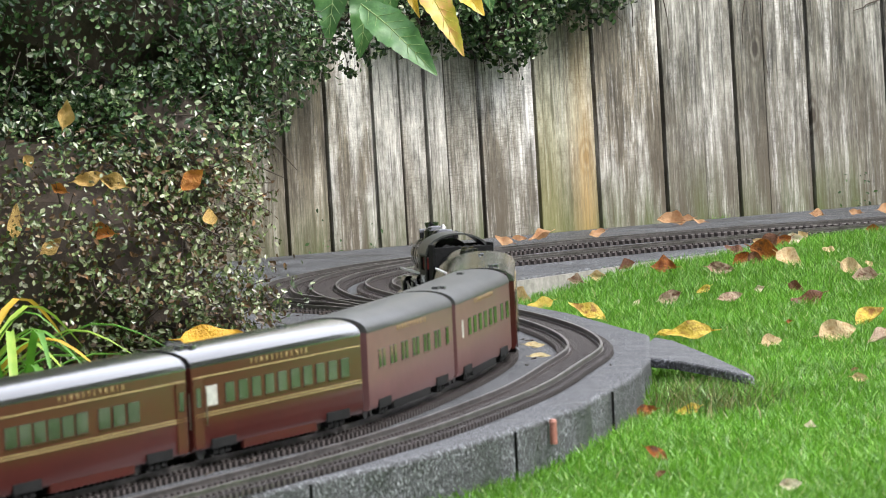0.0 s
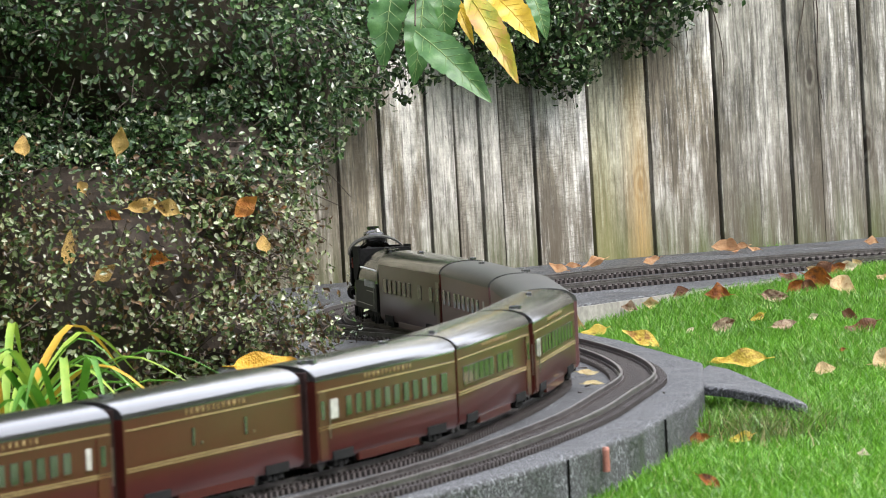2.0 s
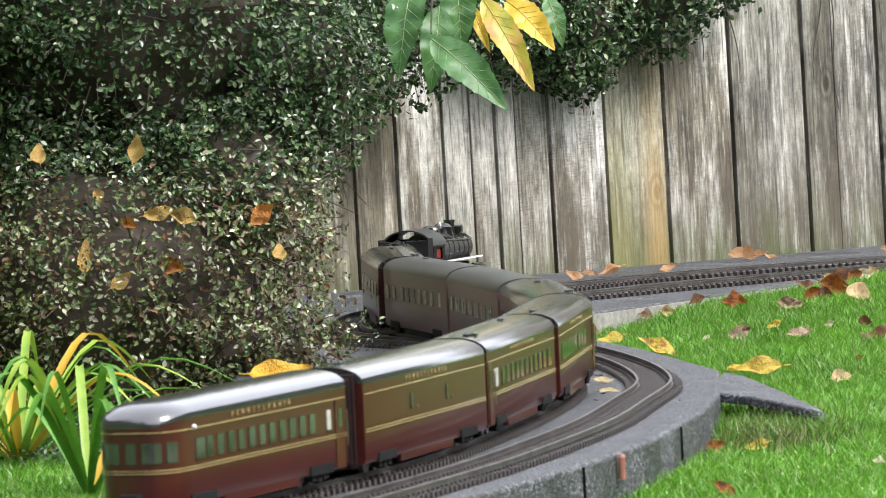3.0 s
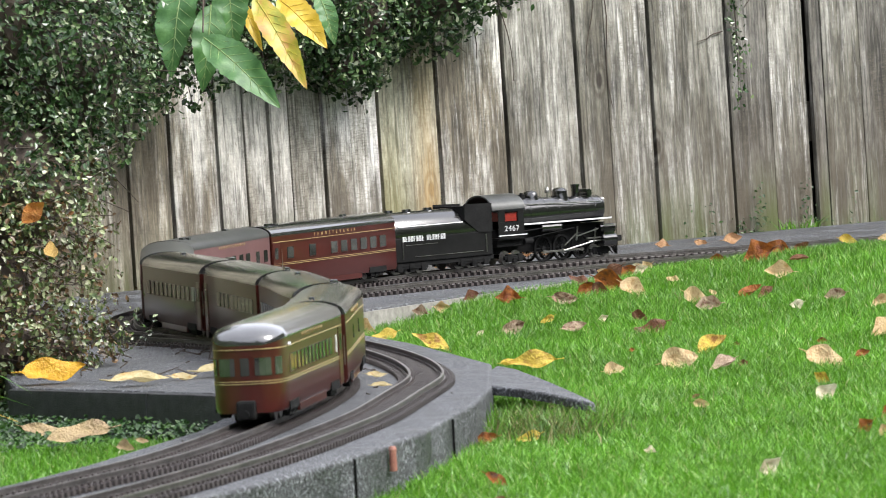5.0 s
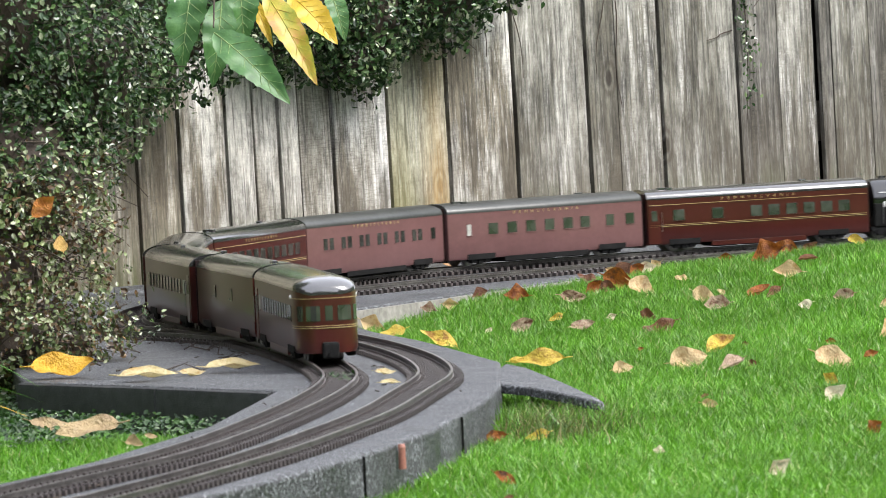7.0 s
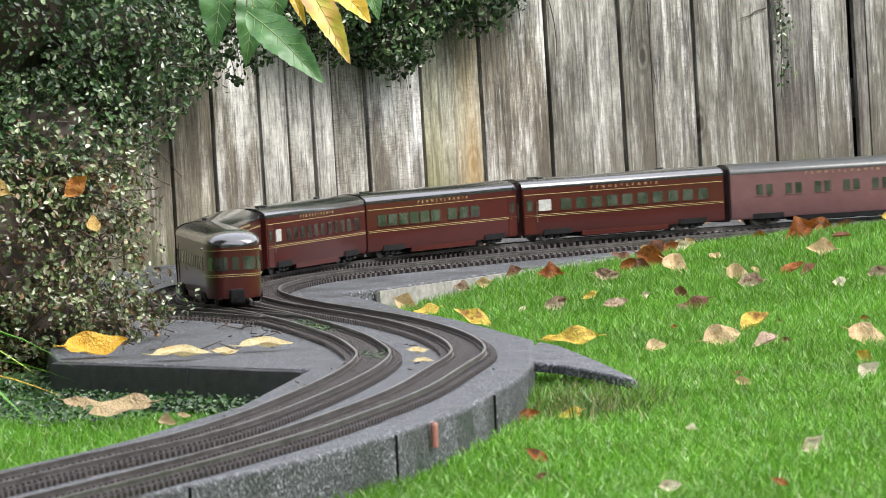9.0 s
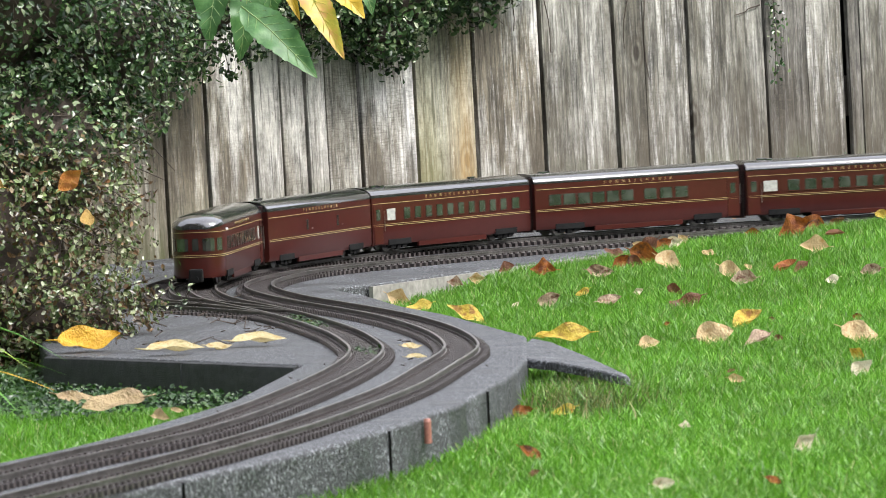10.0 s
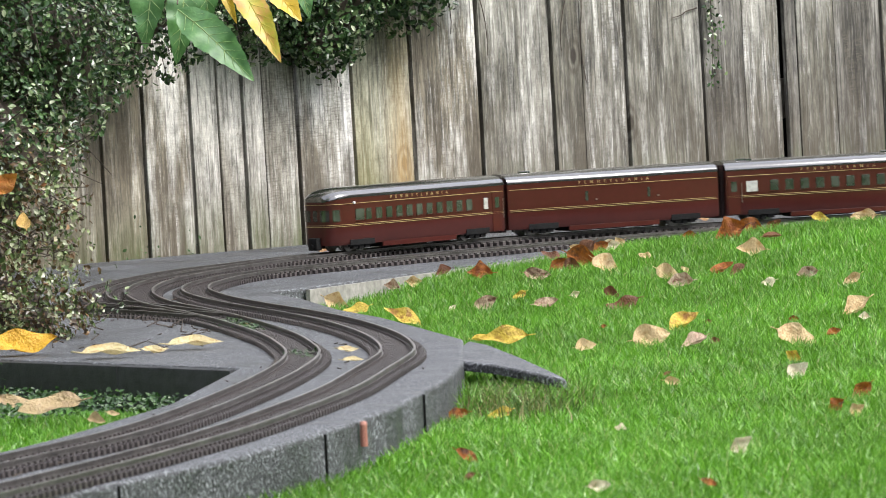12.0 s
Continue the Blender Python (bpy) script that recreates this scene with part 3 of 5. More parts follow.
            box(bm, x - 0.034, x + 0.034, y - 0.0008, y + 0.0008, SILL - 0.001, SILL + 0.010, 0.0004)
            part("truck_opening", bm, M_UNDER, car, "dark plate standing for the shaded cut-out above the bogie")
    # underfloor boxes
    for x, l in ((-0.07, 0.05), (0.0, 0.06), (0.075, 0.04)):
        bm = bmesh.new()
        box(bm, x - l / 2, x + l / 2, -0.036, 0.036, 0.004, SILL + 0.001, 0.002)
        part("equipment_box", bm, M_UNDER, car)
    ends = (1,) if tail else (-1, 1)
    for e in ends:
        bm = bmesh.new()
        box(bm, min(e * half, e * (half + 0.0085)), max(e * half, e * (half + 0.0085)), -0.034, 0.034, 0.012, 0.114, 0.004)
        for k in range(2):
            x = e * (half + 0.002 + 0.004 * k)
            box(bm, x - 0.001, x + 0.001, -0.037, 0.037, 0.010, 0.117, 0.0006)
        part("diaphragm", bm, M_DIAPHRAGM, car, "dark ribbed end diaphragm")
    for x, y, w in roof_bits:
        bm = bmesh.new()
        z = CREST - (abs(y) / HALF_WIDTH) ** 3 * 0.012
        box(bm, x - w, x + w, y - 0.004, y + 0.004, z - 0.002, z + 0.003, 0.001)
        part("roof_vent", bm, roof_mat, car)
    for x in (-0.165, 0.165):
        build_truck(car, x)
    if tail:
        # rounded end: panes and lining follow its curve; number box, lamps and coupler
        right = [(x, -k * HALF_WIDTH) for x, k, _ in stations[:-1]]
        bend = np.array(list(reversed(right)) + [(x, -y) for x, y in right])
        run = np.r_[0, np.cumsum(np.linalg.norm(np.diff(bend, axis=0), axis=1))]
        run -= run[-1] / 2

        def curved(name, a, b, z0, z1, mat, proud, label=""):
            """A thin plate on the rounded end, from a to b along its curve."""
            bm, rings = bmesh.new(), []
            for r in sorted({a, b, *[v for v in run if a < v < b]}):
                q = np.array([np.interp(r, run, bend[:, 0]), np.interp(r, run, bend[:, 1])])
                e = np.array([np.interp(r + 0.003, run, bend[:, 0]) - np.interp(r - 0.003, run, bend[:, 0]), np.interp(r + 0.003, run, bend[:, 1]) - np.interp(r - 0.003, run, bend[:, 1])])
                e /= np.linalg.norm(e)
                o = q + np.array([-e[1], e[0]]) * proud
                rings.append([(*q, z0), (*o, z0), (*o, z1), (*q, z1)])
            extrude_rings(bm, rings)
            return part(name, bm, mat, car, label)

        for a, b in ((-0.055, -0.040), (-0.034, -0.013), (-0.0055, 0.0055), (0.013, 0.034), (0.040, 0.055)):
            curved("window", a, b, 0.061, 0.083, M_GLASS, 0.0008)
        for z in (0.0503, 0.0533, 0.0935):
            curved("lining", run[0], run[-1], z, z + 0.0009, M_GOLD, 0.0009, "gold lining stripe")
        bm = bmesh.new()
        box(bm, -half - 0.012, -half + 0.004, -0.012, 0.012, 0.006, 0.030, 0.003)
        part("buffer_box", bm, M_UNDER, car, "black coupler housing")
        bm = bmesh.new()
        tube(bm, (-half - 0.016, 0, 0.013), (-half, 0, 0.013), 0.005, seg=10)
        part("coupler", bm, M_UNDER, car)
        for side in (-1, 1):
            bm = bmesh.new()
            tube(bm, (-half + 0.060, side * (HALF_WIDTH - 0.001), 0.0955), (-half + 0.060, side * (HALF_WIDTH + 0.003), 0.0955), 0.0030, 0.0022, seg=12)
            part("marker_lamp", bm, M_WHITE, car, "white marker lamp")
            bm = bmesh.new()
            box(bm, -half + 0.056, -half + 0.072, side * HALF_WIDTH - 0.001, side * HALF_WIDTH + 0.001, 0.020, 0.0215)
            part("step", bm, M_STEEL, car)
    return car


def evenly(a, b, n, w):
    return [(a + (b - a) * (k + 0.5) / n, w) for k in range(n)]


VENTS = ((-0.20, -0.016, 0.010), (-0.185, -0.022, 0.006), (0.12, 0.0, 0.008))
TUSCAN_COACH = "gloss tuscan red streamlined model coach with gold lining and dark roof"
CARS = [
    build_car("tuscan red round-ended observation car at the train's tail", M_TUSCAN, M_ROOF, [(0.155, 0.05), (0.205, 0.03)] + evenly(0.235, 0.82, 10, 0.034) + [(0.89, 0.022)], (0.89,), (0.955,), tail=True),
    build_car("tuscan red model baggage car with two narrow doors", M_TUSCAN, M_ROOF, [], (), (), (0.37, 0.665), roof_bits=((-0.18, 0, 0.012),)),
    build_car(TUSCAN_COACH, M_TUSCAN, M_ROOF, [(0.115, 0.05)] + evenly(0.18, 0.86, 10, 0.036) + [(0.905, 0.045)], (0.115,), (0.035,), roof_bits=VENTS),
    build_car("gloss tuscan red model dining car with wide windows", M_TUSCAN, M_ROOF, evenly(0.06, 0.48, 6, 0.058) + evenly(0.52, 0.75, 3, 0.06), (), (0.965,), roof_bits=((-0.2, -0.01, 0.012),)),
    build_car(TUSCAN_COACH, M_TUSCAN, M_ROOF, [(0.105, 0.06)] + evenly(0.17, 0.93, 10, 0.05), (0.105,), (0.03,), roof_bits=VENTS),
    build_car("faded rose-red model coach with paired narrow windows", M_PINK, M_ROOF_DULL, [(x + o, 0.028) for x in (0.15, 0.28, 0.41, 0.54, 0.67, 0.80) for o in (-0.022, 0.022)] + [(0.92, 0.03)], (), (), lined=False),
    build_car("faded rose-red model coach with small square windows", M_PINK, M_ROOF_DULL, [(0.105, 0.02)] + evenly(0.18, 0.66, 5, 0.048) + [(0.70, 0.048), (0.83, 0.04), (0.935, 0.045)], (0.105,), (), lined=False, roof_bits=VENTS),
    build_car("gloss tuscan red model sleeping car with gold lining", M_TUSCAN, M_ROOF, [(0.14, 0.05), (0.315, 0.05)] + evenly(0.45, 0.93, 6, 0.05), (), (0.03,), roof_bits=VENTS),
]


def loft_x(bm, stations, seg=20):
    """A body of revolution along x: (x, radius, z of its axis)."""
    extrude_rings(bm, [[(x, r * math.cos(2 * math.pi * k / seg), zc + r * math.sin(2 * math.pi * k / seg)) for k in range(seg)] for x, r, zc in stations])
    return bm


def shorten(thing, k):
    """Bring every part closer along x."""
    done = set()
    for ob in thing.children_recursive:
        m = ob.matrix_basis.copy()
        m.translation.x *= k
        ob.matrix_basis = m
        if ob.data.name not in done and ob.name.split(".")[0] != "number":
            done.add(ob.data.name)
            for v in ob.data.vertices:
                v.co.x *= k


def build_tender():
    t = tagged(new("tender"), "black model tender with a rounded tank and white lettering", "tender")
    bm = bmesh.new()
    loft_x(bm, [(-0.140, 0.034, 0.078), (-0.138, 0.041, 0.078), (-0.132, 0.0435, 0.078), (0.135, 0.0435, 0.078)], 28)
    smooth(part("tank", bm, M_BLACK, t, "glossy black rounded water tank"), 50)
    bm = bmesh.new()
    box(bm, -0.138, 0.140, -0.043, 0.043, 0.024, 0.072, 0.002)
    part("side_sheet", bm, M_SATIN, t)
    bm = bmesh.new()
    for side in (-1, 1):
        ring = [(0.140, side * 0.0450, 0.070), (0.140, side * 0.0450, 0.126), (0.062, side * 0.0450, 0.128), (0.060, side * 0.0450, 0.098), (0.100, side * 0.0450, 0.070)]
        inner = [(x, y - side * 0.0025, z) for x, y, z in ring]
        extrude_rings(bm, [ring, inner])
    box(bm, 0.060, 0.066, -0.043, 0.043, 0.096, 0.124, 0.001)
    part("coal_bunker", bm, M_UNDER, t, "matt black high bunker sides")
    bm = bmesh.new()
    rng = random.Random(8)
    for k in range(60):
        x, y = rng.uniform(0.068, 0.136), rng.uniform(-0.038, 0.038)
        geom = bmesh.ops.create_icosphere(bm, subdivisions=1, radius=rng.uniform(0.004, 0.007))["verts"]
        bmesh.ops.translate(bm, vec=(x, y, rng.uniform(0.112, 0.119)), verts=geom)
    part("coal", bm, M_UNDER, t)["kind"] = "stuff"
    bm = bmesh.new()
    box(bm, -0.145, 0.145, -0.040, 0.040, 0.015, 0.024, 0.001)
    part("frame", bm, M_UNDER, t)
    for side in (-1, 1):
        y = side * 0.0434
        bm = bmesh.new()
        box(bm, -0.128, 0.058, side * 0.0400 - 0.0008, side * 0.0400 + 0.0030 * side + 0.0008, 0.0925, 0.0945)
        part("lining", bm, M_WHITE, t, "white lining")
        bm = bmesh.new()
        box(bm, -0.085, 0.110, y - 0.0008, y + 0.0008, 0.033, 0.0342)
        part("lining", bm, M_STEEL, t)
        # company lettering as plain white marks, two words
        rng = random.Random(3)
        bm = bmesh.new()
        x = -0.118
        for count in (8, 7):
            for k in range(count):
                w = 0.0052
                box(bm, x, x + 0.0016, y - 0.0011, y + 0.0011, 0.064, 0.0745)
                if k % 3 != 1:
                    box(bm, x + w - 0.0018, x + w - 0.0004, y - 0.0011, y + 0.0011, 0.064, 0.0745)
                box(bm, x, x + w - 0.0004, y - 0.0010, y + 0.0010, 0.0640 if k % 2 else 0.0732, 0.0652 if k % 2 else 0.0745)
                box(bm, x, x + w - 0.0008, y - 0.0010, y + 0.0010, 0.0688, 0.0700)
                x += 0.0078
            x += 0.007
        part("lettering", bm, M_WHITE, t, "white painted company lettering")
        bm = bmesh.new()
        box(bm, -0.110, -0.02, y - 0.0009, y + 0.0009, 0.0565, 0.0575)
        part("small_lettering", bm, M_STEEL, t)
        for x in (-0.12, 0.12):
            bm = bmesh.new()
            tube(bm, (x, y + side * 0.002, 0.03), (x, y + side * 0.002, 0.066), 0.0008, seg=6)
            part("handrail", bm, M_STEEL, t)
    for x, y in ((-0.06, 0.0), (0.0, 0.0), (-0.10, 0.012)):
        bm = bmesh.new()
        tube(bm, (x, y, 0.118), (x, y, 0.126), 0.010, 0.009, seg=14)
        part("hatch", bm, M_BLACK, t)
    for x in (-0.092, 0.088):
        build_truck(t, x, axles=3, half=0.036)
    shorten(t, 0.96)
    return t


def build_engine():
    e = tagged(new("steam_locomotive"), "black model steam locomotive with white-lined running boards", "locomotive")
    bm = bmesh.new()
    loft_x(bm, [(-0.112, 0.033, 0.098), (-0.02, 0.032, 0.098), (0.055, 0.0285, 0.098), (0.115, 0.027, 0.098), (0.160, 0.027, 0.098), (0.165, 0.025, 0.098), (0.167, 0.018, 0.098), (0.170, 0.010, 0.098)], 28)
    smooth(part("boiler", bm, M_BLACK, e, "glossy black boiler and smokebox"), 35)
    for x, r in ((-0.07, 0.0335), (-0.02, 0.0327), (0.02, 0.0309), (0.06, 0.0291), (0.10, 0.0281), (0.135, 0.0276)):
        bm = bmesh.new()
        tube(bm, (x - 0.0012, 0, 0.098), (x + 0.0012, 0, 0.098), r, seg=28)
        part("boiler_band", bm, M_BLACK, e)
    # cab with an arched roof, open at the rear
    bm = bmesh.new()
    for side in (-1, 1):
        box(bm, -0.186, -0.108, side * 0.0455 - 0.001, side * 0.0455 + 0.001, 0.052, 0.086, 0.0004)
        box(bm, -0.186, -0.165, side * 0.0455 - 0.001, side * 0.0455 + 0.001, 0.086, 0.113)
        box(bm, -0.126, -0.108, side * 0.0455 - 0.001, side * 0.0455 + 0.001, 0.086, 0.113)
        box(bm, -0.165, -0.126, side * 0.0455 - 0.001, side * 0.0455 + 0.001, 0.106, 0.113)
    box(bm, -0.110, -0.108, -0.0445, 0.0445, 0.052, 0.122)
    box(bm, -0.186, -0.110, -0.0445, 0.0445, 0.050, 0.054)
    part("cab", bm, M_SATIN, e)
    bm = bmesh.new()
    arc = [(-0.049 * math.cos(math.pi * k / 12), 0.111 + 0.030 * math.sin(math.pi * k / 12)) for k in range(13)]
    arc += [(y * 0.955, z - 0.0025) for y, z in reversed(arc)]
    extrude_rings(bm, [[(x, y, z) for y, z in arc] for x in (-0.205, -0.104)])
    smooth(part("cab_roof", bm, M_ROOF_DULL, e, "arched dark cab roof"), 40)
    bm = bmesh.new()
    box(bm, -0.165, -0.126, -0.043, 0.043, 0.087, 0.104, 0.001)
    part("cab_interior", bm, M_RED, e, "red cab interior seen through the side window")
    for side in (-1, 1):
        y = side * 0.0462
        lettering("2467", 0.0155, M_WHITE, e, Matrix.Translation((-0.146, side * 0.0468, 0.0725)) @ Matrix.Rotation(0 if side < 0 else math.pi, 4, "Z") @ Matrix.Rotation(math.pi / 2, 4, "X"), "number")
        bm = bmesh.new()
        box(bm, -0.186, -0.100, y - 0.0012, y + 0.0012, 0.058, 0.0602)
        part("lining", bm, M_WHITE, e, "white lining")
        # running board with its white edge
        bm = bmesh.new()
        box(bm, -0.108, 0.168, side * 0.030 - 0.012, side * 0.030 + 0.012, 0.0775, 0.0800, 0.0004)
        board = part("running_board", bm, M_BLACK, e)
        bm = bmesh.new()
        box(bm, -0.106, 0.168, side * 0.0425 - 0.0007, side * 0.0425 + 0.0007, 0.0768, 0.0800)
        part("edge", bm, M_WHITE, board, "white running board edge")
        bm = bmesh.new()
        tube(bm, (-0.10, side * 0.0300, 0.117), (0.155, side * 0.0270, 0.112), 0.0009, seg=6)
        for k in range(7):
            x = -0.09 + k * 0.04
            tube(bm, (x, side * 0.024, 0.1165), (x, side * 0.0305, 0.1165 - 0.0008 * k), 0.0010, seg=6)
        part("handrail", bm, M_STEEL, e)
        # cylinder, valve chest, rods
        bm = bmesh.new()
        tube(bm, (0.136, side * 0.036, 0.034), (0.178, side * 0.036, 0.034), 0.0135, seg=18)
        tube(bm, (0.134, side * 0.034, 0.058), (0.180, side * 0.034, 0.058), 0.0090, seg=16)
        box(bm, 0.140, 0.174, side * 0.034 - 0.010, side * 0.034 + 0.010, 0.036, 0.060, 0.001)
        cyl = smooth(part("cylinder", bm, M_BLACK, e, "black cylinder and valve chest"), 40)
        bm = bmesh.new()
        box(bm, 0.139, 0.178, side * 0.0465 - 0.001, side * 0.0465 + 0.001, 0.0625, 0.0655)
        part("cover_band", bm, M_STEEL, cyl)
        for k, x in enumerate((-0.036, 0.022, 0.080)):
            bm = bmesh.new()
            rim, seg = 0.0265, 26
            outer = [(x + rim * math.cos(2 * math.pi * j / seg), rim + rim * math.sin(2 * math.pi * j / seg)) for j in range(seg)]
            inner = [(x + (px - x) * 0.84, rim + (pz - rim) * 0.84) for px, pz in outer]
            for (a, b2, c, d2) in [(outer[j], outer[(j + 1) % seg], inner[(j + 1) % seg], inner[j]) for j in range(seg)]:
                quad = [(a[0], a[1]), (b2[0], b2[1]), (c[0], c[1]), (d2[0], d2[1])]
                front = [bm.verts.new((px, side * 0.0275, pz)) for px, pz in quad]
                back = [bm.verts.new((px, side * 0.0215, pz)) for px, pz in quad]
                bm.faces.new(front)
                bm.faces.new(list(reversed(back)))
                bm.faces.new((front[0], front[1], back[1], back[0]))
                bm.faces.new((front[2], front[3], back[3], back[2]))
            for j in range(12):
                a = 2 * math.pi * j / 12
                tube(bm, (x, side * 0.0245, rim), (x + 0.0225 * math.cos(a), side * 0.0245, rim + 0.0225 * math.sin(a)), 0.0011, seg=5)
            tube(bm, (x, side * 0.022, rim), (x, side * 0.0295, rim), 0.005, seg=12)
            bmesh.ops.recalc_face_normals(bm, faces=bm.faces)
            part("driving_wheel", bm, M_UNDER, e, "black spoked driving wheel")
        bm = bmesh.new()
        box(bm, -0.042, 0.086, side * 0.0315 - 0.0012, side * 0.0315 + 0.0012, 0.0175, 0.0215, 0.0006)
        for x in (-0.036, 0.022, 0.080):
            tube(bm, (x, side * 0.029, 0.0195), (x, side * 0.0335, 0.0195), 0.0042, seg=12)
        part("coupling_rod", bm, M_STEEL, e, "bright steel side rod")
        bm = bmesh.new()
        tube(bm, (0.022, side * 0.0355, 0.0195), (0.118, side * 0.0355, 0.034), 0.0021, 0.0019, seg=8)
        tube(bm, (0.100, side * 0.0355, 0.034), (0.140, side * 0.0355, 0.034), 0.0016, seg=8)
        box(bm, 0.095, 0.138, side * 0.0355 - 0.002, side * 0.0355 + 0.002, 0.0385, 0.0415, 0.0005)
        part("main_rod", bm, M_STEEL, e, "bright steel connecting rod")
        bm = bmesh.new()
        tube(bm, (0.022, side * 0.0385, 0.030), (0.060, side * 0.0385, 0.052), 0.0014, seg=6)
        tube(bm, (0.060, side * 0.0385, 0.046), (0.128, side * 0.0385, 0.058), 0.0014, seg=6)
        tube(bm, (0.113, side * 0.0385, 0.030), (0.120, side * 0.0385, 0.060), 0.0013, seg=6)
        tube(bm, (0.058, side * 0.0385, 0.038), (0.064, side * 0.0385, 0.066), 0.0018, seg=6)
        part("valve_gear", bm, M_STEEL, e)
        bm = bmesh.new()
        tube(bm, (-0.05, side * 0.037, 0.068), (0.01, side * 0.037, 0.068), 0.0085, seg=14)
        part("air_tank", bm, M_BLACK, e)
        bm = bmesh.new()
        tube(bm, (-0.105, side * 0.040, 0.044), (-0.08, side * 0.040, 0.044), 0.006, seg=12)
        tube(bm, (-0.11, side * 0.041, 0.064), (-0.03, side * 0.041, 0.069), 0.0016, seg=6)
        tube(bm, (-0.09, side * 0.042, 0.050), (0.05, side * 0.042, 0.064), 0.0010, seg=6)
        part("pipework", bm, M_UNDER, e)
    # fittings along the top
    def turned(name, x, stations, label=""):
        bm = bmesh.new()
        seg = 18
        extrude_rings(bm, [[(x + r * math.cos(2 * math.pi * k / seg), r * math.sin(2 * math.pi * k / seg), z) for k in range(seg)] for z, r in stations])
        smooth(part(name, bm, M_BLACK, e, label), 40)
    turned("sand_dome", -0.043, [(0.122, 0.020), (0.130, 0.018), (0.137, 0.017), (0.141, 0.013), (0.143, 0.005)])
    turned("steam_dome", 0.048, [(0.118, 0.021), (0.130, 0.0185), (0.138, 0.018), (0.143, 0.013), (0.145, 0.005)])
    turned("chimney", 0.098, [(0.118, 0.011), (0.128, 0.0095), (0.142, 0.0090), (0.146, 0.0108), (0.149, 0.0108), (0.149, 0.007), (0.140, 0.006)], "short black chimney")
    bm = bmesh.new()
    tube(bm, (0.005, -0.006, 0.128), (0.005, -0.006, 0.142), 0.0016, seg=6)
    tube(bm, (0.005, -0.006, 0.142), (0.005, -0.006, 0.148), 0.0055, 0.002, seg=12)
    tube(bm, (0.005, -0.006, 0.136), (0.005, -0.006, 0.142), 0.0062, 0.0055, seg=12)
    part("bell", bm, M_STEEL, e, "bright bell on a bracket")
    bm = bmesh.new()
    tube(bm, (0.128, -0.016, 0.131), (0.128, 0.016, 0.131), 0.0075, seg=14)
    box(bm, 0.123, 0.133, -0.012, 0.012, 0.122, 0.130)
    part("feedwater_heater", bm, M_BLACK, e)
    bm = bmesh.new()
    tube(bm, (-0.083, -0.014, 0.128), (-0.083, -0.014, 0.140), 0.004, seg=8)
    tube(bm, (-0.095, 0.012, 0.128), (-0.095, 0.012, 0.138), 0.0035, seg=8)
    box(bm, -0.078, -0.068, -0.01, 0.01, 0.128, 0.136, 0.001)
    part("whistle", bm, M_UNDER, e)
    bm = bmesh.new()
    tube(bm, (0.168, 0, 0.112), (0.182, 0, 0.112), 0.0075, seg=16)
    part("headlight", bm, M_STEEL, e)
    # frame, pilot, trucks
    bm = bmesh.new()
    box(bm, -0.180, 0.170, -0.016, 0.016, 0.022, 0.070, 0.001)
    box(bm, -0.185, -0.100, -0.036, 0.036, 0.036, 0.052, 0.002)
    part("frame", bm, M_UNDER, e)
    bm = bmesh.new()
    box(bm, 0.176, 0.196, -0.044, 0.044, 0.030, 0.042, 0.001)
    for k in range(9):
        y = -0.032 + 0.008 * k
        tube(bm, (0.190, y, 0.032), (0.214 - abs(y) * 0.5, y * 0.7, 0.004), 0.0016, seg=5)
    tube(bm, (0.196, 0, 0.030), (0.214, 0, 0.030), 0.004, seg=8)
    part("pilot", bm, M_UNDER, e, "black slatted pilot and coupler")
    build_truck(e, 0.142, axles=2, half=0.024)
    build_truck(e, -0.135, axles=2, half=0.036)
    shorten(e, 0.80)
    return e


TENDER = build_tender()
ENGINE = build_engine()


# ---- leaves and lawn ----
M_GRASS = leafy("grass_blade", [(0.0, (0.060, 0.170, 0.010)), (0.45, (0.118, 0.310, 0.020)), (0.8, (0.180, 0.42, 0.036)), (0.93, (0.26, 0.50, 0.09)), (1.0, (0.46, 0.48, 0.22))], 0.34, 0.40, 3.0)
# The whitish stops of both shrub leaves paint glints on a few of them.
M_BUSH = leafy("small_glint_painted_leaf", [(0.0, (0.014, 0.034, 0.012)), (0.45, (0.040, 0.085, 0.028)), (0.75, (0.090, 0.165, 0.055)), (0.90, (0.22, 0.29, 0.13)), (1.0, (0.55, 0.58, 0.42))], 0.24, 0.2)
M_BUSH_TAN = leafy("browning_glint_painted_leaf", [(0.0, (0.055, 0.038, 0.020)), (0.3, (0.16, 0.095, 0.045)), (0.42, (0.065, 0.105, 0.032)), (0.70, (0.15, 0.21, 0.07)), (0.88, (0.32, 0.36, 0.18)), (0.97, (0.58, 0.60, 0.42)), (1.0, (0.30, 0.13, 0.04))], 0.26, 0.2)
M_TWIG = speckled("dark_twig", [(0.3, (0.030, 0.020, 0.014)), (0.7, (0.075, 0.052, 0.036))], 30.0, 0.8, 0.4)
M_IVY = leafy("ground_ivy", [(0.0, (0.012, 0.035, 0.008)), (0.6, (0.025, 0.075, 0.013)), (1.0, (0.07, 0.14, 0.03))], 0.4, 0.2)
M_STRAP = leafy("strap_leaf", [(0.0, (0.06, 0.17, 0.02)), (0.6, (0.13, 0.26, 0.03)), (0.85, (0.40, 0.38, 0.03)), (1.0, (0.55, 0.34, 0.04))], 0.4, 0.35)
M_BIG_GREEN = mottled_leaf("large_green_leaf", [(0.3, (0.036, 0.105, 0.030)), (0.55, (0.066, 0.170, 0.045)), (0.75, (0.12, 0.25, 0.08))], scale=40.0)
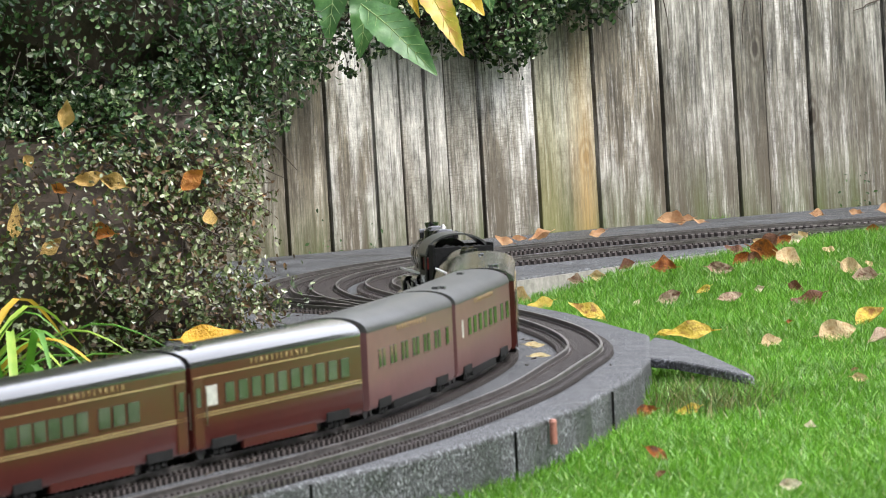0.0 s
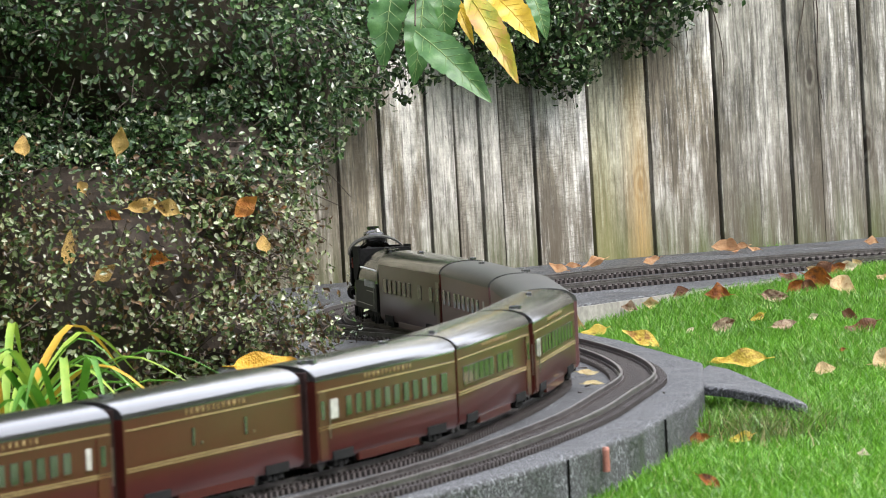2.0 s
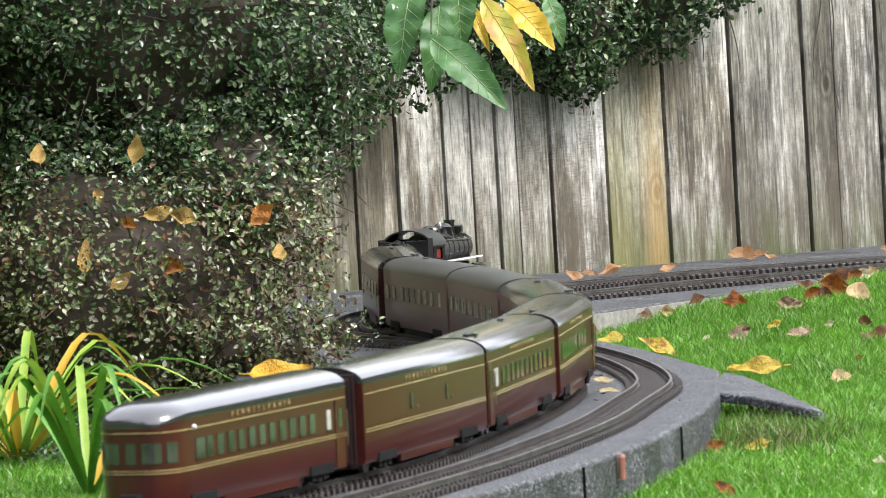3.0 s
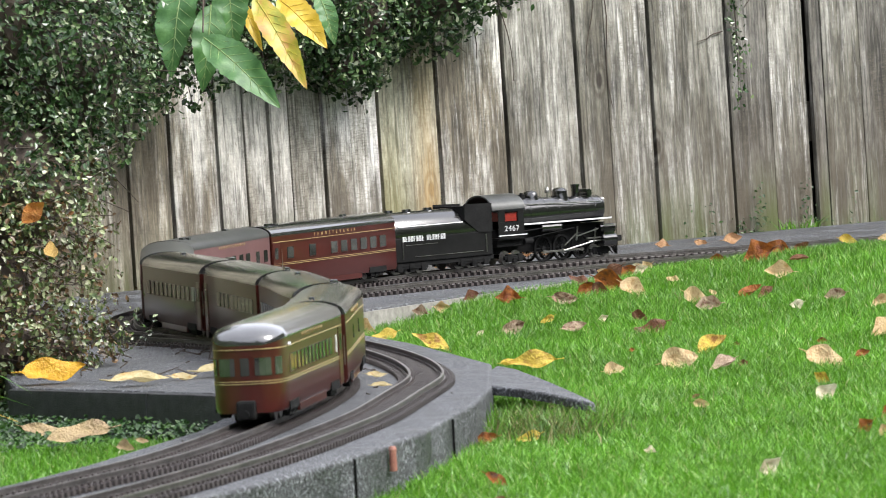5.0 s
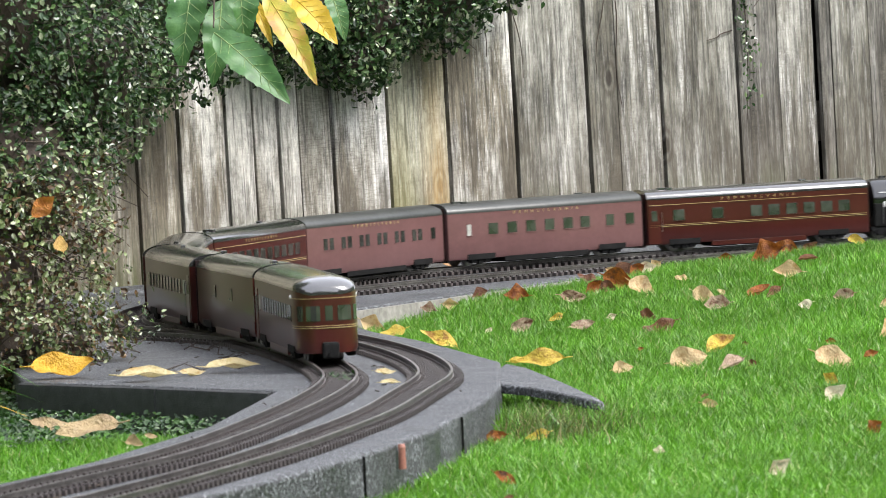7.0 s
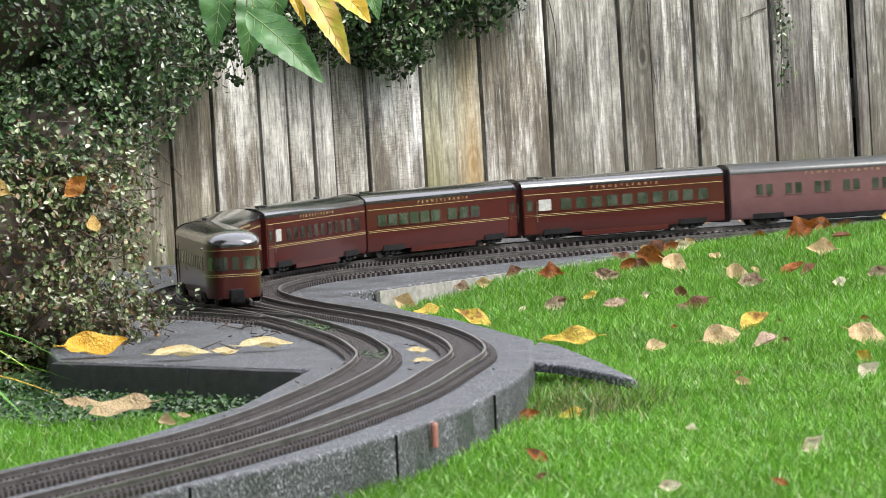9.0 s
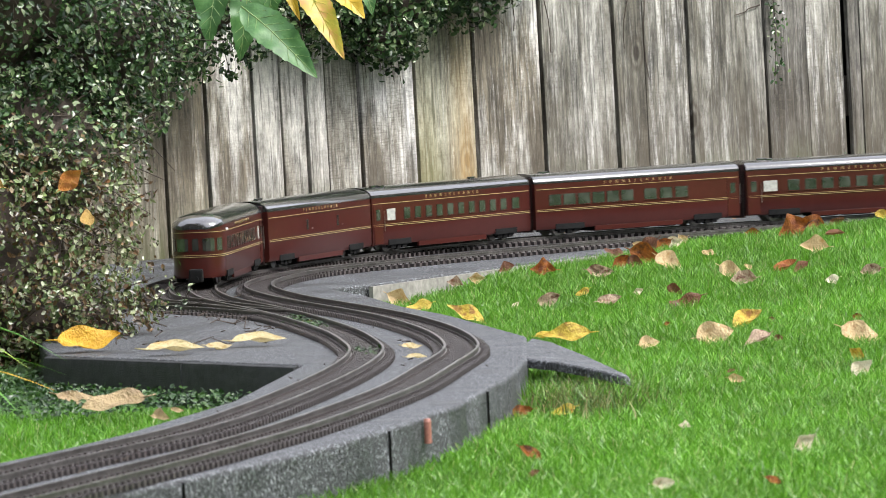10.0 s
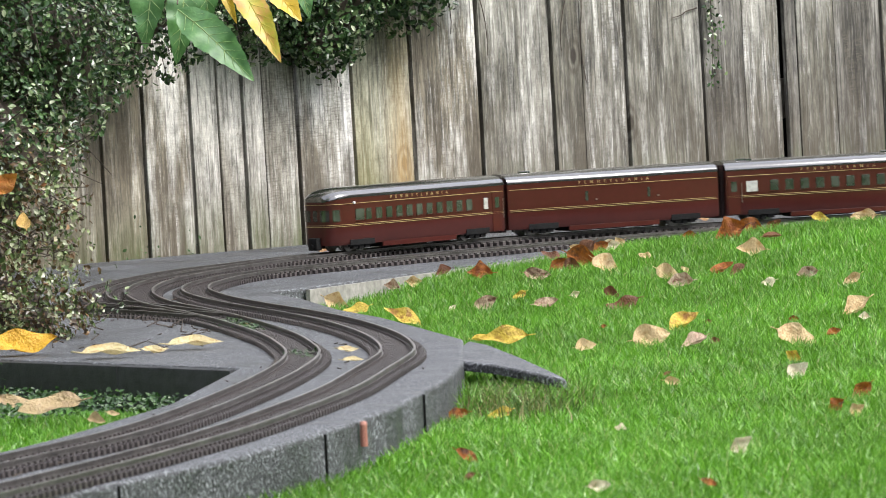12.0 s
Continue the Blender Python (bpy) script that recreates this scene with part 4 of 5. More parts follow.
M_BIG_YELLOW = mottled_leaf("large_yellow_leaf", [(0.3, (0.44, 0.28, 0.02)), (0.6, (0.58, 0.40, 0.03)), (0.8, (0.32, 0.18, 0.04))], scale=26.0)
M_BIG_TURNING = mottled_leaf("turning_leaf", [(0.32, (0.16, 0.24, 0.03)), (0.5, (0.42, 0.36, 0.04)), (0.65, (0.52, 0.28, 0.08)), (0.8, (0.30, 0.15, 0.06))], scale=26.0)
LEAF_PAINT = {
    "rust": (mottled_leaf("rust_leaf", [(0.36, (0.19, 0.045, 0.008)), (0.5, (0.34, 0.105, 0.014)), (0.64, (0.09, 0.025, 0.010))]), "rust orange fallen leaf on the grass"),
    "brown": (mottled_leaf("brown_leaf", [(0.3, (0.10, 0.035, 0.018)), (0.6, (0.18, 0.07, 0.03)), (0.8, (0.07, 0.03, 0.02))]), "dark brown curled leaf on the grass"),
    "mauve": (mottled_leaf("mauve_leaf", [(0.34, (0.24, 0.10, 0.065)), (0.5, (0.50, 0.37, 0.27)), (0.64, (0.14, 0.05, 0.03))]), "faded pinkish fallen leaf on the grass"),
    "tan": (mottled_leaf("tan_leaf", [(0.32, (0.46, 0.26, 0.10)), (0.5, (0.66, 0.49, 0.28)), (0.70, (0.36, 0.16, 0.05))]), "pale tan fallen leaf on the grass"),
    "yellow": (mottled_leaf("yellow_leaf", [(0.36, (0.42, 0.25, 0.02)), (0.5, (0.62, 0.46, 0.07)), (0.66, (0.26, 0.11, 0.02))]), "golden yellow fallen leaf on the grass"),
    "pale": (mottled_leaf("bleached_leaf", [(0.30, (0.60, 0.48, 0.32)), (0.45, (0.76, 0.68, 0.52)), (0.70, (0.50, 0.34, 0.19))]), "bleached pale fallen leaf on the grass"),
    "cream": (mottled_leaf("cream_leaf", [(0.36, (0.46, 0.36, 0.15)), (0.5, (0.58, 0.49, 0.27)), (0.66, (0.38, 0.24, 0.07))]), "cream yellow leaf lying on the roofing felt"),
    "gold": (mottled_leaf("gold_leaf", [(0.3, (0.50, 0.26, 0.02)), (0.6, (0.65, 0.38, 0.03)), (0.8, (0.30, 0.12, 0.02))]), "large golden leaf on the roadbed's edge"),
    "dull": (mottled_leaf("dull_leaf", [(0.3, (0.34, 0.15, 0.06)), (0.6, (0.50, 0.30, 0.15)), (0.8, (0.22, 0.09, 0.04))]), "withered tan leaf at the fence's foot"),
    "drab": (mottled_leaf("drab_leaf", [(0.3, (0.26, 0.17, 0.10)), (0.6, (0.44, 0.32, 0.17)), (0.8, (0.24, 0.12, 0.07))]), "dull tan leaf on the ground ivy"),
    "bush": (mottled_leaf("caught_leaf", [(0.3, (0.34, 0.09, 0.015)), (0.6, (0.48, 0.20, 0.03)), (0.8, (0.22, 0.06, 0.015))]), "orange leaf caught in the shrub"),
    "bushtan": (mottled_leaf("caught_tan_leaf", [(0.3, (0.40, 0.24, 0.07)), (0.6, (0.52, 0.34, 0.10)), (0.8, (0.20, 0.16, 0.03))]), "tan leaf caught in the shrub"),
}


def leaf_blade(bm, length, width, curl, fold, wave, phase, n=12):
    """A withered leaf: folded along its midrib, curled along its length, uneven edge; base at the origin, tip along +x."""
    rows, x, z, a = [], 0.0, 0.0, -0.4 * curl
    for i in range(n + 1):
        u = i / n
        w = width / 2 * (math.sin(math.pi * min(1.0, u ** 0.8)) ** 0.75 if 0 < u < 1 else 0.02) * (1 + 0.16 * math.sin(6.5 * u + phase))
        row = []
        for v in (-1, -0.5, 0, 0.5, 1):
            lop = 1 + 0.22 * v * math.sin(phase * 2.3)
            lift = (abs(v) ** 1.4) * w * fold * (1.0 + 0.5 * v * math.cos(phase)) + wave * w * math.sin(u * 9 + v * 2.5 + phase)
            row.append(bm.verts.new((x - lift * math.sin(a), v * w * lop, z + lift * math.cos(a))))
        rows.append(row)
        x, z = x + length / n * math.cos(a), z + length / n * math.sin(a)
        a += curl / n * (0.6 + 0.8 * u)
    for p, q in zip(rows, rows[1:]):
        for k in range(4):
            bm.faces.new((p[k], q[k], q[k + 1], p[k + 1]))
    return bm


def leaf_mesh(mat, seed, slim=0.5):
    rng = random.Random(seed)
    bm = bmesh.new()
    leaf_blade(bm, 1.0, slim * rng.uniform(0.85, 1.2), rng.uniform(0.4, 1.7) * (0.3 if slim < 0.4 else 1), rng.uniform(0.3, 1.1) * (0.6 if slim < 0.4 else 1), rng.uniform(0.1, 0.3), rng.uniform(0, 6))
    tube(bm, (-0.16, 0, 0.03), (0.05, 0, 0.0), 0.010, 0.016, seg=5)
    bmesh.ops.translate(bm, vec=(-0.45, 0, 0), verts=bm.verts)
    me = bpy.data.meshes.new("leaf")
    bm.to_mesh(me)
    bm.free()
    me.materials.append(mat)
    for p in me.polygons:
        p.use_smooth = True
    return me


LEAF_MESHES = {k: [leaf_mesh(v[0], i + 7 * j, 0.56 if i < 6 else 0.36) for i in range(7)] for j, (k, v) in enumerate(LEAF_PAINT.items())}
leaf_rng = random.Random(21)


def drop_leaf(paint, x, y, z, size, tilt=None, slim=False, turn=None, group="fallen leaves"):
    me = LEAF_MESHES[paint][6 if slim else leaf_rng.randrange(6)]
    ob = tagged(new("fallen_leaf", me), LEAF_PAINT[paint][1], "leaf", group)
    tilt = leaf_rng.uniform(30, 72) if tilt is None else tilt
    turn = leaf_rng.uniform(-40, 40) + leaf_rng.choice((0, 180)) if turn is None else turn
    ob.matrix_basis = Matrix.Translation((x, y, z)) @ Matrix.Rotation(radians(tilt), 4, "X") @ Matrix.Rotation(radians(turn), 4, "Z") @ Matrix.Scale(size, 4)
    return ob


LAWN_LEAVES = {
    "rust": [(0.066, 10.27, 0.046), (0.208, 10.39, 0.042), (0.258, 10.51, 0.063), (0.48, 10.94, 0.024), (0.498, 10.12, 0.051), (0.553, 10.81, 0.065), (0.548, 7.5, 0.032), (0.498, 7.28, 0.026), (0.604, 8.81, 0.026), (0.562, 9.13, 0.016), (0.284, 6.27, 0.02), (0.017, 6.78, 0.031), (0.254, 9.13, 0.013), (0.01, 7.47, 0.03), (0.3, 10.83, 0.04), (0.475, 10.95, 0.02), (0.6, 11.0, 0.05)],
    "brown": [(0.524, 10.08, 0.035), (0.62, 10.66, 0.034), (0.413, 8.7, 0.016), (0.3, 9.6, 0.058), (0.019, 6.52, 0.016), (0.312, 8.06, 0.013), (0.236, 10.4, 0.035), (0.27, 10.8, 0.05), (0.65, 11.05, 0.035), (0.424, 9.14, 0.012), (0.289, 9.79, 0.03), (0.0, 10.38, 0.03), (0.205, 10.72, 0.04)],
    "mauve": [(0.167, 10.19, 0.047), (0.171, 9.67, 0.041), (0.068, 9.7, 0.041), (0.414, 9.9, 0.045), (0.38, 8.66, 0.043), (0.639, 9.92, 0.036), (-0.095, 10.2, 0.03)],
    "tan": [(0.294, 10.34, 0.052), (0.262, 10.86, 0.037), (0.57, 10.45, 0.054), (0.397, 10.07, 0.042), (0.435, 10.18, 0.015), (0.705, 9.77, 0.034), (0.674, 9.27, 0.056), (0.315, 8.77, 0.054), (0.538, 8.68, 0.063), (0.519, 7.21, 0.025), (0.312, 7.88, 0.024), (-0.193, 9.99, 0.048), (0.212, 8.71, 0.03), (0.377, 10.54, 0.022), (-0.055, 10.25, 0.03), (0.83, 11.1, 0.05), (0.265, 10.72, 0.03), (0.34, 10.93, 0.03)],
    "yellow": [(0.381, 9.07, 0.06), (0.511, 8.34, 0.025), (0.066, 7.46, 0.031), (0.093, 8.91, 0.098), (-0.07, 9.39, 0.075), (-0.154, 9.72, 0.045), (0.13, 9.84, 0.025), (0.74, 11.05, 0.036), (0.054, 8.99, 0.03)],
    "pale": [(0.563, 9.81, 0.026), (0.676, 9.12, 0.018), (0.495, 7.99, 0.037), (0.214, 7.13, 0.017), (0.162, 6.29, 0.025), (0.011, 9.64, 0.015), (0.226, 9.82, 0.02), (0.32, 10.85, 0.035), (0.58, 11.1, 0.03), (0.343, 6.71, 0.032)],
}
for paint, spots in LAWN_LEAVES.items():
    for x, y, size in spots:
        drop_leaf(paint, x, y, ground_height(x, y) + 0.015 + size * 0.12, min(size * 1.12, 0.078), leaf_rng.uniform(38, 88), slim=size > 0.07)
for x, y, size, slim in ((-0.308, 8.8, 0.037, False), (-0.143, 8.09, 0.036, False), (-0.133, 7.82, 0.034, True), (-0.493, 8.20, 0.098, True), (-0.43, 8.29, 0.046, False), (-0.375, 8.32, 0.092, True)):
    drop_leaf("cream", x, y, 0.007 if size < 0.05 else 0.010, size * 0.9, 5 if size > 0.05 else 12, slim, leaf_rng.uniform(-8, 14), "leaves on the roadbed")
drop_leaf("gold", -0.628, 8.36, 0.024, 0.100, 38, False, 8, "leaves on the roadbed")
for x, y, size in ((0.10, 11.84, 0.062), (0.16, 11.88, 0.036), (0.125, 11.92, 0.05), (-0.214, 11.42, 0.034), (-0.243, 11.37, 0.045), (-0.17, 11.42, 0.057), (-0.055, 11.52, 0.039), (0.407, 11.92, 0.033), (0.491, 11.97, 0.031), (0.56, 12.02, 0.045)):
    drop_leaf("dull", x, y, 0.004 + size * 0.18, size, leaf_rng.uniform(25, 50), False, None, "leaves along the fence")
for x, y, size in ((-0.612, 7.90, 0.066), (-0.543, 7.72, 0.090), (-0.473, 7.52, 0.026), (-0.458, 7.66, 0.02)):
    drop_leaf("drab", x, y, GROUND + 0.022 + size * 0.14, size, 40, size > 0.06, -14 if size < 0.09 else 190, "leaves beside the roadbed")


def inside(points, outline):
    x, y = points[:, 0], points[:, 1]
    hit = np.zeros(len(points), bool)
    o = np.array(outline)
    for (x0, y0), (x1, y1) in zip(o, np.roll(o, -1, axis=0)):
        crosses = (y0 > y) != (y1 > y)
        hit ^= crosses & (x < (x1 - x0) * (y - y0) / (y1 - y0 + 1e-12) + x0)
    return hit


def ground_heights(x, y):
    t, r = np.clip((y - 8.6) / 2.4, 0, 1), np.clip((x + 0.5) / 0.5, 0, 1)
    a, b, c = np.clip((x - 0.25) / 0.5, 0, 1), np.clip((y - 9.7) / 1.1, 0, 1), np.clip((11.14 + 0.48 * (x - 0.471) - y) / 0.22, 0, 1)
    return GROUND + (0.05 * (t * t * (3 - 2 * t)) + 0.034 * a * b * c) * r + 0.004 * np.sin(x * 7.1 + 1.3 * y) * np.cos(y * 4.3 - x)


def grass(name, points, height, width, rng, label, mat=None):
    """Curved tapering blades, two quads and a tip each."""
    n = len(points)
    base_z = ground_heights(points[:, 0], points[:, 1])
    a = rng.uniform(0, 2 * np.pi, n)
    lean_a = rng.uniform(0, 2 * np.pi, n)
    h = height * rng.uniform(0.55, 1.15, n)
    lean = h * rng.uniform(0.1, 0.9, n)
    w = width * rng.uniform(0.7, 1.3, n)
    side = np.stack([np.cos(a), np.sin(a), np.zeros(n)], 1)
    away = np.stack([np.cos(lean_a), np.sin(lean_a), np.zeros(n)], 1)
    base = np.c_[points, base_z - 0.002]
    up = np.array([0, 0, 1.0])
    levels = []
    for u, k in ((0, 1.0), (0.5, 0.8)):
        c = base + away * (lean * u * u)[:, None] + up * (h * u)[:, None]
        levels += [c - side * (w * k / 2)[:, None], c + side * (w * k / 2)[:, None]]
    levels.append(base + away * lean[:, None] + up * (h * 0.93)[:, None])
    v = np.stack(levels, 1)
    i = np.arange(n)[:, None] * 5
    me = bpy.data.meshes.new(name)
    quads, tris = (i + np.array([0, 1, 3, 2])), (i + np.array([2, 3, 4]))
    me.from_pydata(v.reshape(-1, 3).tolist(), [], quads.tolist() + tris.tolist())
    me.materials.append(mat or M_GRASS)
    return tagged(new(name, me), label, "grass", kind="stuff")


def build_lawn():
    rng = np.random.default_rng(5)
    n = 560000
    y = rng.uniform(5.2, 12.2, n)
    x = rng.uniform(-0.6, 1.12, n)
    p = np.c_[x, y]
    keep = ~inside(p, ROADBED) & (x < 0.092 * y + 0.03)
    edge = np.interp(y, [5.2, 6.3, 7.0, 7.8, 8.3, 9.2, 10.0, 11.0], [-0.52, -0.26, -0.07, 0.0, 0.0, -0.20, -0.27, 0.2])
    keep &= x > edge - 0.01
    p = p[keep]
    thin = 0.6 * np.sin(p[:, 0] * 17 + 3 * np.sin(p[:, 1] * 3.1)) * np.cos(p[:, 1] * 6.3 + 2 * np.sin(p[:, 0] * 9))
    p = p[rng.random(len(p)) < 0.75 + 0.5 * thin]
    grass("lawn_grass", p, 0.025, 0.0022, rng, "bright green mown lawn grass")
    # rougher tuft under the felt corner and along the roadbed
    q = np.c_[rng.uniform(0.0, 0.19, 1500), rng.uniform(7.55, 7.95, 1500)]
    grass("rough_grass", q[~inside(q, ROADBED)], 0.05, 0.0022, rng, "long rough grass beside the roadbed")
    straw = leafy("withered_grass", [(0.0, (0.05, 0.12, 0.02)), (0.55, (0.12, 0.17, 0.04)), (0.8, (0.19, 0.18, 0.06)), (1.0, (0.36, 0.30, 0.15))], 0.6, 0.3, 3.0)
    q = np.c_[0.085 + 0.045 * rng.normal(size=1300), 7.63 + 0.09 * rng.normal(size=1300)]
    grass("withered_grass", q[~inside(q, ROADBED)], 0.046, 0.0022, rng, "withered straw-coloured grass under the felt corner", straw)
    # the low patch beyond the inner edge
    q = np.c_[rng.uniform(-1.0, -0.34, 26000), rng.uniform(6.4, 7.9, 26000)]
    grass("shaded_grass", q[~inside(q, ROADBED)], 0.022, 0.002, rng, "grass in the low patch beside the roadbed")
    # weeds along the fence
    s = rng.uniform(0.0, 2.4, 1600)
    c = np.c_[FENCE_A[0] + FENCE_U[0] * s + 0.02, FENCE_A[1] + FENCE_U[1] * s - rng.uniform(0.02, 0.09, 1600)]
    dense = np.array([noise.noise((v * 4.0, 0, 9.0)) for v in s])
    grass("fence_weeds", c[dense > 0.22], 0.045, 0.003, rng, "weeds at the fence's foot")


build_lawn()


def leaf_cloud(name, points, normals, size, mat, rng, parent, label=""):
    """Many small folded leaves, four corners each, near the given points."""
    n = len(points)
    d = normals + rng.normal(0, 0.65, (n, 3)) + np.array([0, 0, 0.35])
    d /= np.linalg.norm(d, axis=1)[:, None]
    r = rng.normal(0, 1, (n, 3))
    u = np.cross(d, r)
    u /= np.linalg.norm(u, axis=1)[:, None]
    v = np.cross(d, u)
    l = (size * rng.uniform(0.6, 1.35, n))[:, None]
    a = points - u * l * 0.5
    b = points + v * l * 0.30 + d * l * 0.10 - u * l * 0.05
    c = points + u * l * 0.5
    e = points - v * l * 0.30 + d * l * 0.10 - u * l * 0.05
    b2 = points + v * l * 0.24 + d * l * 0.08 + u * l * 0.25
    e2 = points - v * l * 0.24 + d * l * 0.08 + u * l * 0.25
    verts = np.stack([a, b, b2, c, e2, e], 1)
    i = np.arange(n)[:, None] * 6
    me = bpy.data.meshes.new(name)
    me.from_pydata(verts.reshape(-1, 3).tolist(), [], (i + np.array([0, 1, 2, 3])).tolist() + (i + np.array([0, 3, 4, 5])).tolist())
    me.materials.append(mat)
    ob = new(name, me)
    ob.parent = parent
    if label:
        ob["label"] = label
    return ob


def lobes_shell(lobes, count, rng, depth=0.35, front=0.25):
    """Points in the outer layer of a group of overlapping lumps: (x, y, z, rx, ry, rz)."""
    area = np.array([l[3] * l[5] for l in lobes])
    share = (count * area / area.sum()).astype(int)
    pts, nrm = [], []
    for l, n in zip(lobes, share):
        d = rng.normal(0, 1, (n * 3, 3))
        d /= np.linalg.norm(d, axis=1)[:, None]
        d = d[d[:, 1] < front][:n]
        bumps = np.array([noise.noise((v[0] * 2.6 + l[0], v[1] * 2.6 + l[1], v[2] * 2.6)) + 0.6 * noise.noise((v[0] * 7 + l[0], v[1] * 7, v[2] * 7)) for v in d])
        r = (1 + 0.19 * bumps - depth * rng.random(len(d)) ** 2.2 + 0.16 * (rng.random(len(d)) < 0.05) * rng.random(len(d)))[:, None]
        pts.append(np.array(l[:3]) + d * r * np.array(l[3:6]))
        nrm.append(d)
    p, q = np.vstack(pts), np.vstack(nrm)
    keep = np.ones(len(p), bool)
    for l in lobes:
        keep &= np.linalg.norm((p - np.array(l[:3])) / np.array(l[3:6]), axis=1) > 0.62
    keep &= p[:, 2] > -0.04
    return p[keep], q[keep]


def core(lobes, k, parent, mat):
    """Solid dark hulls that paint the shaded inside among the branches."""
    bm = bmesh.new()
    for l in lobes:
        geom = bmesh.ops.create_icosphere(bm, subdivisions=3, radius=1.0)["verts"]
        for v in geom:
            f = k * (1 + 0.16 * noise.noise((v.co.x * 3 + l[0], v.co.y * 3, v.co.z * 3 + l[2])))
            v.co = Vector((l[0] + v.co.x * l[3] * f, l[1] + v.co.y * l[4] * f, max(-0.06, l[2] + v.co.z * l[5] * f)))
    return part("branch_mass", bm, mat, parent, "solid dark core painted as the shaded inside among the branches")


def twigs(points, normals, length, rng, parent, count):
    bm = bmesh.new()
    for k in rng.choice(len(points), count, replace=False):
        a = Vector(points[k]) - Vector(normals[k]) * length * 0.8
        d = (Vector(normals[k]) + Vector(rng.normal(0, 0.5, 3)) + Vector((0, 0, -0.1))).normalized()
        b = a + d * length * rng.uniform(0.8, 1.9)
        tube(bm, a, b, 0.0011, 0.0006, seg=4)
    spray = part("twig_spray", bm, M_TWIG, parent, "thin dark twigs")
    spray["kind"] = "stuff"
    return spray


SHRUB = [(-0.93, 8.80, 0.13, 0.36, 0.26, 0.30), (-1.28, 8.80, 0.15, 0.36, 0.26, 0.30), (-0.87, 8.95, 0.57, 0.37, 0.30, 0.34), (-1.25, 8.92, 0.62, 0.42, 0.30, 0.28), (-0.74, 8.86, 0.28, 0.18, 0.20, 0.18), (-0.73, 8.78, 0.03, 0.18, 0.16, 0.11), (-0.64, 9.0, 0.45, 0.16, 0.20, 0.17), (-1.32, 9.1, 0.42, 0.40, 0.2, 0.32)]
# Unseen taller growth, added to shade the upper roadbed from the sky.
SHRUB_UNSEEN_TOP = [(-0.92, 9.05, 1.00, 0.46, 0.38, 0.36), (-1.35, 9.0, 1.05, 0.48, 0.38, 0.40), (-1.05, 9.1, 1.42, 0.52, 0.42, 0.36), (-1.5, 8.6, 0.7, 0.4, 0.4, 0.7), (-1.6, 8.0, 0.75, 0.4, 0.5, 0.75)]
HEDGE = [(-0.24, 11.78, 0.54, 0.15, 0.12, 0.19), (-0.08, 11.90, 0.60, 0.17, 0.12, 0.17), (-0.40, 11.66, 0.58, 0.20, 0.14, 0.20), (0.07, 12.02, 0.68, 0.15, 0.10, 0.16), (-0.24, 11.72, 0.42, 0.07, 0.05, 0.05), (-0.62, 11.35, 0.60, 0.25, 0.2, 0.25)]


def build_shrub():
    rng = np.random.default_rng(11)
    ob = tagged(new("shrub"), "dense small-leaved evergreen shrub overhanging the roadbed", "shrub")
    p, q = lobes_shell(SHRUB, 150000, rng, 0.5)
    gaps = np.array([noise.noise(Vector(v) * 15.0) + 0.5 * noise.noise(Vector(v) * 38.0) for v in p])
    hollow = ((p[:, 0] + 0.92) / 0.22) ** 2 + ((p[:, 2] - 0.45) / 0.06) ** 2 < 1
    keep = rng.random(len(p)) < np.where(hollow, 0.6, 1.0) * np.clip(0.8 + 1.5 * gaps, 0.22, 1.0)
    p, q = p[keep], q[keep]
    low = p[:, 2] + 0.04 * rng.normal(0, 1, len(p)) < 0.30
    leaf_cloud("upper_foliage", p[~low], q[~low], 0.0108, M_BUSH, rng, ob, "dark green leaves, a few painted whitish as glints")
    leaf_cloud("lower_foliage", p[low], q[low], 0.0100, M_BUSH_TAN, rng, ob, "sparser green and browning leaves, a few painted whitish as glints")
    # unseen crown, there only for the shade it throws
    high, out = lobes_shell(SHRUB_UNSEEN_TOP, 26000, rng, 0.5, 1.1)
    leaf_cloud("crown_foliage", high, out, 0.022, M_BUSH, rng, ob)
    core(SHRUB_UNSEEN_TOP, 0.72, ob, M_TWIG)
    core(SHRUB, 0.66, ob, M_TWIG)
    twigs(p, q, 0.055, rng, ob, 1700)
    return ob


def build_hedge():
    rng = np.random.default_rng(12)
    ob = tagged(new("climbing_hedge"), "small-leaved climber hanging over the fence's top", "hedge")
    p, q = lobes_shell(HEDGE, 22000, rng, 0.5)
    leaf_cloud("foliage", p, q, 0.014, M_BUSH, rng, ob, "dark green leaves, a few painted whitish as glints")
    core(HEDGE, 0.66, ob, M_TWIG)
    twigs(p, q, 0.06, rng, ob, 260)
    return ob


build_shrub()
build_hedge()

def fence_point(s, z, out=0.02):
    return (FENCE_A[0] + FENCE_U[0] * s + FENCE_U[1] * out, FENCE_A[1] + FENCE_U[1] * s - FENCE_U[0] * out, z)


